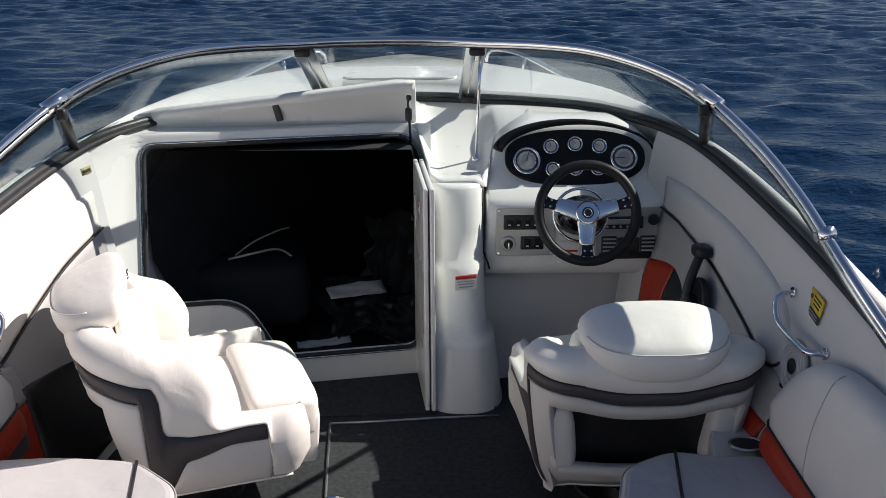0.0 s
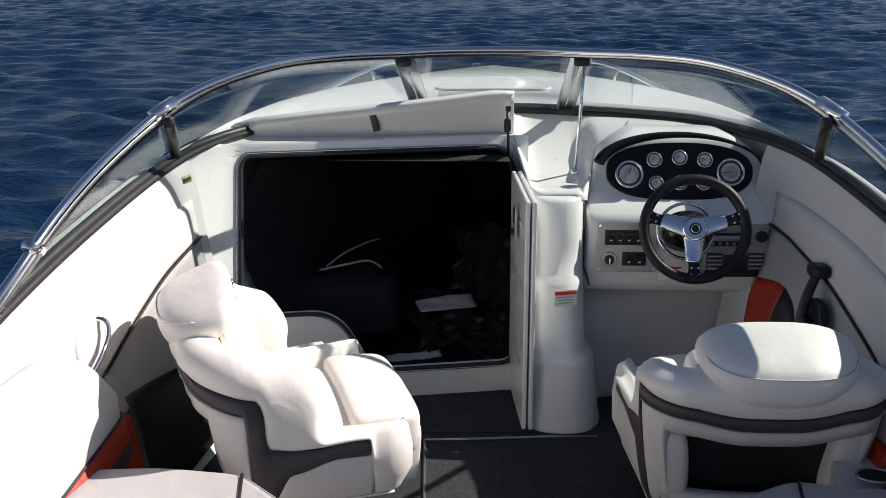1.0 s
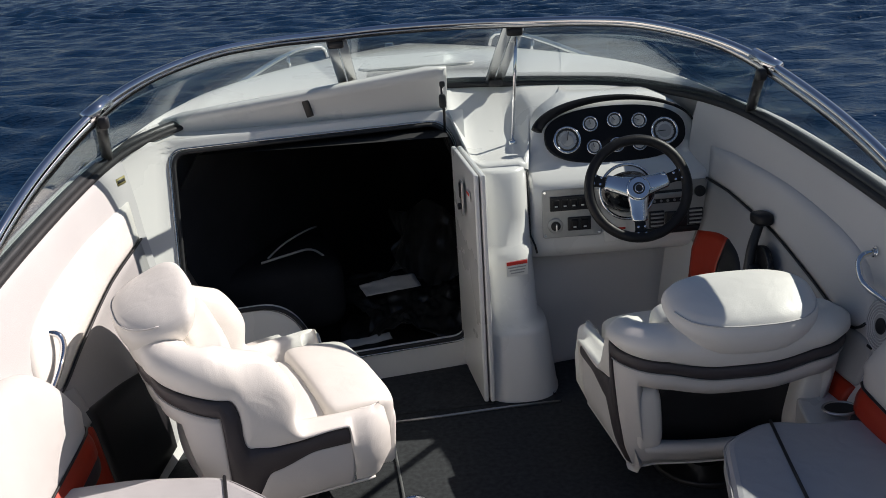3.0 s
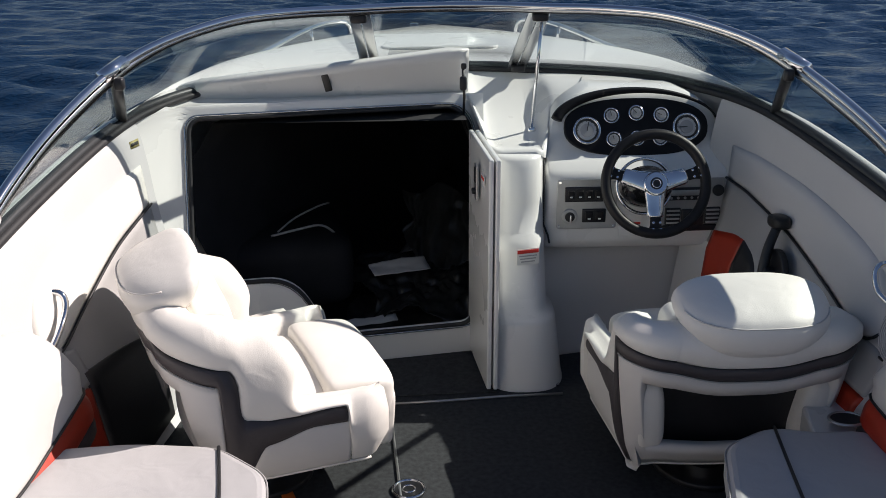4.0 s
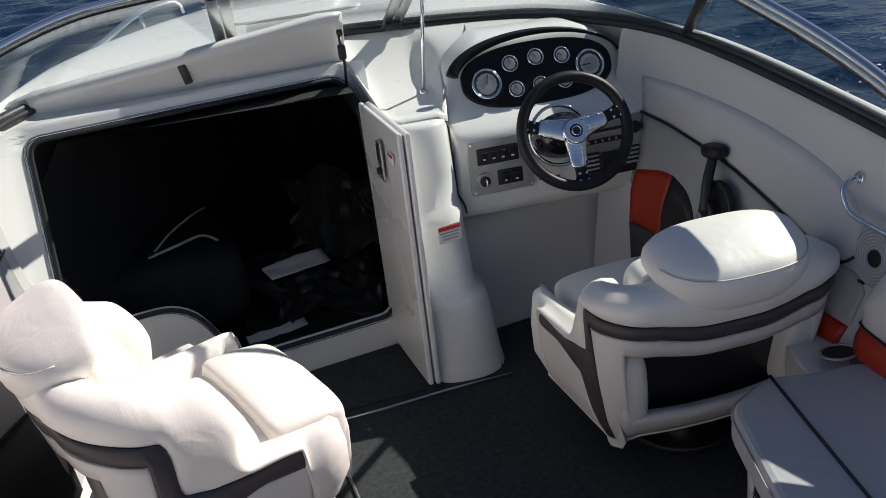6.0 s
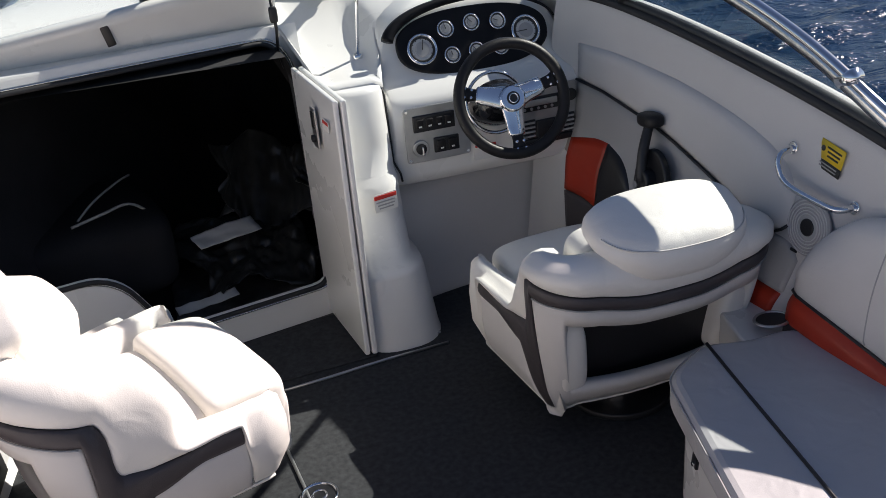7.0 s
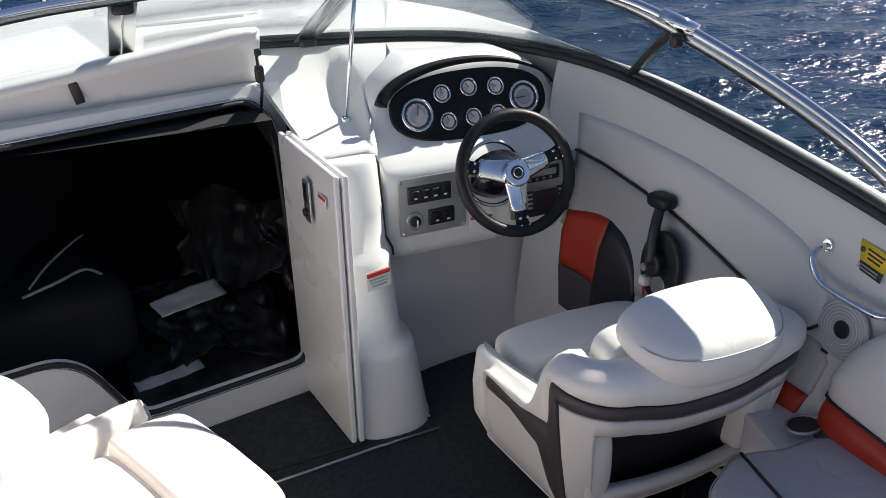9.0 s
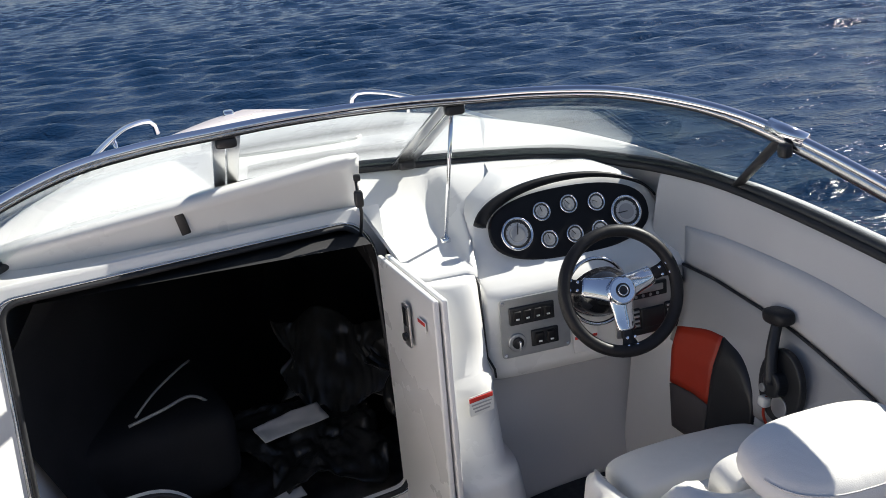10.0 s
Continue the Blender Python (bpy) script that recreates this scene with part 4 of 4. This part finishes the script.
# ---- liner fittings ----
def patch(name, s, up, dn, mat, parent, label="", off=.006, thick=.006, n=24, rows=8, puff=0.0):
    U, D = curve([(0, y, z) for y, z in up], n), curve([(0, y, z) for y, z in dn], n)
    sheet = []
    for k in range(rows + 1):
        t = k / rows
        row = []
        for i, (a, b) in enumerate(zip(U, D)):
            p = a.lerp(b, t)
            e = min(1, 6 * min(t, 1 - t) + 0.0) * min(1, 8 * min(i / (n - 1), 1 - i / (n - 1)))
            row.append(wall(s, p.y, p.z, off + puff * math.sqrt(max(0, e))))
        sheet.append(row)
    v, f = strip(sheet)
    # a rim back to the wall
    m = len(sheet[0])
    border = [(0, i) for i in range(m)] + [(k, m - 1) for k in range(1, rows + 1)] + [(rows, i) for i in range(m - 2, -1, -1)] + [(k, 0) for k in range(rows - 1, 0, -1)]
    ring_pts = []
    for k, i in border:
        q = sheet[k][i]
        ring_pts.append(wall(s, q.y, q.z, -.006))
    base = len(v)
    v = v + ring_pts
    nb = len(border)
    for j in range(nb):
        a, b = border[j], border[(j + 1) % nb]
        f.append((a[0] * m + a[1], b[0] * m + b[1], base + (j + 1) % nb, base + j))
    return shape(name, v, f, mat, parent, label)


PIPE = [(3.22, .688), (3.066, .665), (2.816, .62), (2.567, .548), (2.40, .492), (2.33, .49), (2.29, .52)]
RIDGE = [(3.23, .80), (2.983, .79), (2.73, .767), (2.5, .724), (2.36, .675), (2.30, .61), (2.29, .53)]
for s in (1, -1):
    pad = thing("side_pad", (0, 0, 0), "padded off-white vinyl side panel with dark piping", "side panel", "side pads")
    ridge, pipe = (RIDGE, PIPE) if s > 0 else ([(3.09, .797)] + RIDGE[1:], [(3.09, .668)] + PIPE[2:])
    foot_line = [(3.21, .46), (3.06, .42)] if s > 0 else [(3.09, .43)]
    # one pad, two tones: starboard's shade is put in as the darker colour
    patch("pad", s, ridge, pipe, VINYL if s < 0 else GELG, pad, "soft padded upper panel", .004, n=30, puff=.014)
    patch("lower_panel", s, [(y, z - .004) for y, z in pipe[:-2]], foot_line + [(2.87, .36), (2.6, .33), (2.40, .38)], VINYLG, pad, "grey vinyl lower panel", .005)
    tube("piping", [wall(s, p.y, p.z, .010) for p in curve([(0, y, z) for y, z in pipe], 40)], .0045, BLACK, pad, "black piping", 6)
    if s < 0:
        continue
    low = thing("kick_panel", (0, 0, 0), "orange-red, black and charcoal vinyl kick panel", "side panel", "kick panels")
    patch("red_panel", s, [(3.195, .505), (3.10, .522), (3.035, .522)], [(3.185, .335), (3.10, .33), (3.035, .32)], RED, low, "orange-red vinyl", .010, n=12)
    patch("black_panel", s, [(3.032, .522), (2.95, .49), (2.89, .43), (2.865, .36)], [(3.032, .20), (2.97, .19), (2.92, .19), (2.865, .20)], BLACK, low, "black vinyl", .011, n=14)
    patch("charcoal_panel", s, [(3.185, .33), (3.10, .325), (3.035, .316)], [(3.16, .20), (3.10, .19), (3.035, .185)], CHAR, low, "charcoal vinyl", .010, n=12)
for s in (1, -1):
    aft = thing("kick_panel", (0, 0, 0), "grey and red vinyl side panel beside the bench", "side panel", "kick panels")
    patch("grey_panel", s, [(2.43, .465), (2.36, .48), (2.28, .475), (2.245, .44)], [(2.43, .37), (2.36, .365), (2.28, .36), (2.25, .36)], VINYLG, aft, "grey vinyl", .010, n=14)
    patch("red_panel", s, [(2.40, .36), (2.33, .357), (2.255, .352)], [(2.39, .18), (2.33, .16), (2.30, .16)], RED, aft, "orange-red vinyl", .011, n=12)
    patch("black_panel", s, [(2.82, .33), (2.62, .375), (2.41, .40)], [(2.82, .04), (2.62, .04), (2.40, .04)], BLACK, aft, "black vinyl", .013, n=12)


def bench_back(s, b):
    y0 = 2.20 if s > 0 else 2.33
    ys = [y0, y0 - .012, y0 - .04, y0 - .09, y0 - .16, y0 - .26, y0 - .4, y0 - .6, y0 - .9, y0 - 1.2]
    white, band, lowb, line = [], [], [], []
    for k, y in enumerate(ys):
        t = ease(k, 0, 5)
        e = (.02, .6, .85, .95, 1, 1, 1, 1, 1, 1)[k]
        zt = .47 + .185 * t - .03 * ease(y0 - y, .3, 1.2)
        zb = .405 - .055 * ease(y0 - y, .0, .5)
        d = .075 * e
        sec = [(zt - .02, 0), (zt, .02 * e), (zt - .004, .05 * e), (zt - .03, d), ((zt + zb) / 2, d + .02 * e), (zb + .03, d + .012 * e), (zb, d)]
        white.append([wall(s, y, z, o) for z, o in sec])
        band.append([wall(s, y, z, o) for z, o in ((zb - .002, d - .004), (zb - .03, d + .004 * e), (zb - .062, d - .004), (zb - .075, d - .012 * e))])
        lowb.append([wall(s, y, z, o) for z, o in ((zb - .076, d - .014 * e), (zb - .10, d - .016 * e), (zb - .13, d - .03 * e), (zb - .14, 0))])
        line.append(wall(s, y, zb - .001, d + .003))
    def fine(rows):
        rows = [curve(r, 18) for r in rows]
        return [list(r) for r in zip(*[curve(list(c), 48) for c in zip(*rows)])]
    # white pad given the greyer shell colour to carry its shade
    shape("back_pad", *strip(fine(white)), SHELLV, b, "white padded vinyl")
    shape("back_band", *strip(fine(band)), RED, b, "orange-red vinyl band")
    shape("back_foot", *strip(fine(lowb)), CHAR, b, "charcoal lower edge")
    tube("piping", curve(line, 48), .004, BLACK, b, "black piping", 6)
    if s > 0:
        tube("seam", curve(white[5][2:], 18), .002, VINYLG, b, "", 5)


bench_back(1, bench_st), bench_back(-1, bench_po)


def grab_handle(s):
    g = thing("grab_handle", (0, 0, 0), "polished stainless grab handle on the side", "handle", "grab handles")
    ya, yb = (2.327, 2.115) if s > 0 else (2.40, 2.225)
    za, zb = (.707, .625) if s > 0 else (.645, .54)
    p = [wall(s, ya, za, .0), wall(s, ya, za - .008, .035), wall(s, ya - .01, za - .035, .045), wall(s, ya - .05, za - .07, .045), wall(s, yb + .04, zb - .0, .045), wall(s, yb + .008, zb, .035), wall(s, yb, zb, 0)]
    tube("bar", curve(p, 30), .0085, CHROME, g, "", 12)
    for q in (p[0], p[-1]):
        disc("flange", .016, .006, facing(q, (-s, 0, .2)), CHROME, g, "", 18, .002)


grab_handle(1), grab_handle(-1)


def speaker(s):
    y, z = (2.228, .537) if s > 0 else (2.31, .462)
    m = facing(wall(s, y, z, .004), (-s, -.05, .15))
    k = thing("loudspeaker", (0, 0, 0), "round grey marine loudspeaker set into the side", "speaker", "loudspeakers")
    disc("grille", .073, .010, m, VINYLG, k, "perforated pale grille", 40, .004)
    for i in range(5):
        ring("grille_ring", .066 - .008 * i, .0018, m @ pose(0, 0, .0105), GELG, k, "", 36)
    disc("cone", .022, .006, m @ pose(0, 0, .008), BLACK, k, "black centre", 24, .003)
    box("badge", .022, .007, .004, m @ pose(-s * .03, -.072, .008), BLACK, k, "", .001)


speaker(1), speaker(-1)

tc_ = thing("throttle", (.84, 2.79, .48), "black throttle lever on an oval side mount", "throttle lever")
m = facing(wall(1, 2.785, .475, .012) - tc_.location, (-1, -.05, .12))
disc("mount", .082, .022, m, BLACK, tc_, "oval black mount", 32, .006, 1.25)
disc("boss", .036, .045, m @ pose(.0, .01, .01), BLACK, tc_, "", 26, .008)
disc("pivot_cap", .012, .01, m @ pose(-.02, -.005, .05), BRUSH, tc_, "", 16, .002)
a, b = m @ Vector((0, .01, .05)), Vector((.826, 2.828, .655)) - tc_.location
tube("lever", curve([a, a.lerp(b, .5) + Vector((-.008, 0, 0)), b], 12), lambda t: .017 - .003 * t, BLACK, tc_, "black lever", 14)
cushion("knob", .06, .095, .042, Matrix.Translation(b) @ pose(0, 0, 0, -6, 0, 0), DARK, tc_, "wide black knob", .6, .7, nu=28, nv=16)
disc("mount_ring", .030, .006, m @ pose(.012, -.052, .020), BRUSH, tc_, "brushed metal cover", 24, .002)
tube("kill_cord", curve([m @ Vector((-.03, -.04, .03)), m @ Vector((-.035, -.09, .03)), m @ Vector((-.02, -.14, .015))], 12), .004, RED, tc_, "red kill cord", 8)
cushion("cord_clip", .03, .03, .03, m @ pose(-.035, -.055, .03), VINYL, tc_, "", nu=14, nv=8)

y, z = 2.212, .712
stk = thing("warning_sticker", (0, 0, 0), "yellow and black warning sticker on the side", "sticker")
ms = facing(wall(1, y, z, .003), (-1, 0, .12)) @ pose(0, 0, 0, 0, 0, -8)
box("yellow_field", .085, .046, .0012, ms @ pose(0, .014, 0), YELLOW, stk, "yellow field", 0)
box("black_field", .085, .022, .0012, ms @ pose(.0, -.021, 0), INK, stk, "black field", 0)
for k in range(3):
    box("print_line", .05 - .006 * k, .0045, .001, ms @ pose(.008, .024 - .010 * k, .0009), INK, stk, "", 0)
for k in range(2):
    box("print_line", .06, .003, .001, ms @ pose(.0, -.017 - .008 * k, .0009), GREYINK, stk, "", 0)
disc("warning_mark", .007, .0012, ms @ pose(-.030, .016, .0005), INK, stk, "", 14, 0)
stp = thing("side_sticker", (0, 0, 0), "small yellow-green sticker on the port side", "sticker")
mp_ = facing(wall(-1, 3.09, .868, .003), (1, -.25, .1))
box("sticker_field", .055, .024, .0012, mp_, OLIVE, stp, "", 0)
box("print_line", .045, .010, .001, mp_ @ pose(0, 0, .0009), INK, stp, "", 0)


# ---- floor details ----
ft = thing("floor_trim", (-.2, 2.93, 0), "thin pale trim edging the carpet by the cabin door", "trim", kind="structure")
tube("trim_strip", [(-.19, -.015, .004), (0, .0, .004), (.19, .02, .004), (.4, .03, .004)], .0045, BRUSH, ft, "", 6)
tube("trim_strip", [(-.19, -.015, .004), (-.175, -.25, .004), (-.16, -.45, .004), (-.13, -.9, .004)], .0045, BRUSH, ft, "", 6)
step = thing("door_mat", (-.29, 3.10, .0), "dark grey carpet mat before the cabin door", "mat")
plate("mat", outline_round([(-.42, -.145), (.27, -.115), (.20, .165), (-.42, .10)], .02), .006, pose(0, 0, .0005), CARPET, step, "", .002)
dp = thing("deck_plate", (-.33, 2.415, 0), "round metal deck plate in the carpet", "deck plate")
disc("plate_disc", .05, .005, pose(0, 0, .0005), BLACK, dp, "", 32, .002)
ring("plate_ring", .045, .005, pose(0, 0, .005), CHROME, dp, "chrome ring", 32)
ring("plate_core", .018, .003, pose(0, 0, .006), CHROME, dp, "", 24)
snap = thing("carpet_snap", (.19, 3.03, 0), "small metal carpet snap on the floor", "snap")
cushion("snap_dome", .016, .016, .01, pose(0, 0, .003), CHROME, snap, "", nu=14, nv=8)


# ---- bow: rails and deck hatch ----
def bow_rail(s):
    r = thing("bow_rail", (CX, 4.5, .95), "polished stainless bow rail on the foredeck", "rail", "bow rails")
    P = [(.84, 3.76, .96), (.79, 4.0, .985), (.71, 4.4, 1.0), (.63, 4.8, 1.01), (.55, 5.10, 1.01), (.46, 5.22, 1.0), (.44, 5.24, .94)]
    pts = [Vector((s * h, y - 4.5, z - .95)) for h, y, z in P]
    tube("rail_bar", curve(pts, 40), .012, CHROME, r, "", 10)
    for h, y, z in ((.74, 4.25, .995), (.612, 4.85, 1.01)):
        tube("stanchion", [Vector((s * h, y - 4.5, z - .95)), Vector((s * (h - .01), y - 4.5, -.02))], .009, CHROME, r, "", 8)


bow_rail(1), bow_rail(-1)
dh = thing("deck_hatch", (CX, 4.42, .985), "white raised foredeck hatch", "hatch")
plate("hatch_coaming", outline_round([(-.30, -.28), (.30, -.28), (.24, .28), (-.24, .28)], .08), .014, pose(0, 0, .0), GEL, dh, "", .006)
plate("hatch_lid", outline_round([(-.26, -.24), (.26, -.24), (.20, .24), (-.20, .24)], .07), .014, pose(0, 0, .013), GEL, dh, "", .006)
cl = thing("bow_cleat", (CX - .1, 5.52, .92), "small chrome bow light at the stem", "bow light")
cushion("bow_light", .05, .08, .035, pose(0, 0, .02), CHROME, cl, "", nu=18, nv=10)


# ---- cabin contents ----
def crumple(name, sx, sy, amp, m, mat, parent, label="", seed=0, n=34, ragged=0.0, fold=1.0):
    rows = []
    for i in range(n + 1):
        row = []
        for j in range(n + 1):
            x, y = (i / n - .5) * sx, (j / n - .5) * sy
            q = Vector((x * 7 * fold + seed, y * 7 / fold, seed * 1.7))
            z = amp * (noise.noise(q) + .6 * abs(noise.noise(q * 2.7)) + .3 * noise.noise(q * 6))
            r = 1 + ragged * noise.noise(Vector((x * 5 + seed, y * 5 - seed, 3.3))) - ragged * 1.6 * max(abs(i / n - .5), abs(j / n - .5)) ** 2 * (.5 + noise.noise(Vector((x * 11, y * 11, seed))))
            row.append(m @ Vector((x * r, y * r, z)))
        rows.append(row)
    v, f = strip(rows)
    return shape(name, v, f, mat, parent, label, True, thick=.003)


bag = thing("plastic_sheet", (-.35, 3.75, .05), "crumpled clear plastic sheeting lying in the dark cabin", "plastic sheet")
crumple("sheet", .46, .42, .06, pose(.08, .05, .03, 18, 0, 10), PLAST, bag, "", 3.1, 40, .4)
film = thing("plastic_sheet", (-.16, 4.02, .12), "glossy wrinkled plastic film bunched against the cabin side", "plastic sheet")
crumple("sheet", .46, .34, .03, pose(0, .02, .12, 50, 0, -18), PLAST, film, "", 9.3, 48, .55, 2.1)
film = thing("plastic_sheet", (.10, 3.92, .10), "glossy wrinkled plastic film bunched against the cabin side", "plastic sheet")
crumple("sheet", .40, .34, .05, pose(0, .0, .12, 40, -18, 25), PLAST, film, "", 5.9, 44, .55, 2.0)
brd = thing("paper_sheet", (-.36, 3.80, .12), "white paper sheet lying in the cabin", "paper")
crumple("sheet", .25, .08, .016, pose(0, 0, .04, 25, 0, 22), PAPER, brd, "", 7.7, 12)
brd = thing("paper_sheet", (-.48, 3.50, .0), "white folded paper on the cabin floor", "paper")
crumple("sheet", .22, .045, .012, pose(0, .06, .02, 8, 0, 14), PAPER, brd, "", 1.3, 12)
ber = thing("berth_cushion", (-.85, 3.85, .05), "berth cushion with pale piping, coloured near black for the cabin's shade", "cushion")
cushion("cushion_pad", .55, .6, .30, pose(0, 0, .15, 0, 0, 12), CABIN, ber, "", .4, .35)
tube("cushion_piping", curve([(.00, -.27, .33), (.10, -.24, .345), (.18, -.16, .335), (.23, -.12, .29), (.27, -.08, .22), (.28, .0, .18)], 24), .005, VINYLG, ber, "pale piping", 6)
tube("cushion_piping", curve([(.02, -.22, .33), (.08, -.14, .36), (.16, -.02, .37), (.20, .06, .36)], 16), .004, VINYLG, ber, "pale piping", 6)
ber = thing("berth_cushion", (.35, 3.95, .10), "grey vinyl berth cushion inside the cabin", "cushion")
cushion("cushion_pad", .45, .9, .22, pose(0, 0, .25, 0, 20, 0), MOTTLE, ber, "", .4, .3)
rug = thing("cabin_mat", (CX - .1, 3.75, -.11), "mottled grey cabin floor mat", "mat")
crumple("mat", .95, .7, .012, pose(.15, .0, .02), MOTTLE, rug, "", 4.4, 26)


os_ = thing("webbing_strap", (-.675, 2.40, .0), "short orange webbing strap on the carpet", "strap")
crumple("webbing", .035, .09, .006, pose(0, 0, .012, 0, 0, 20), ORANGE, os_, "", 2.2, 8)
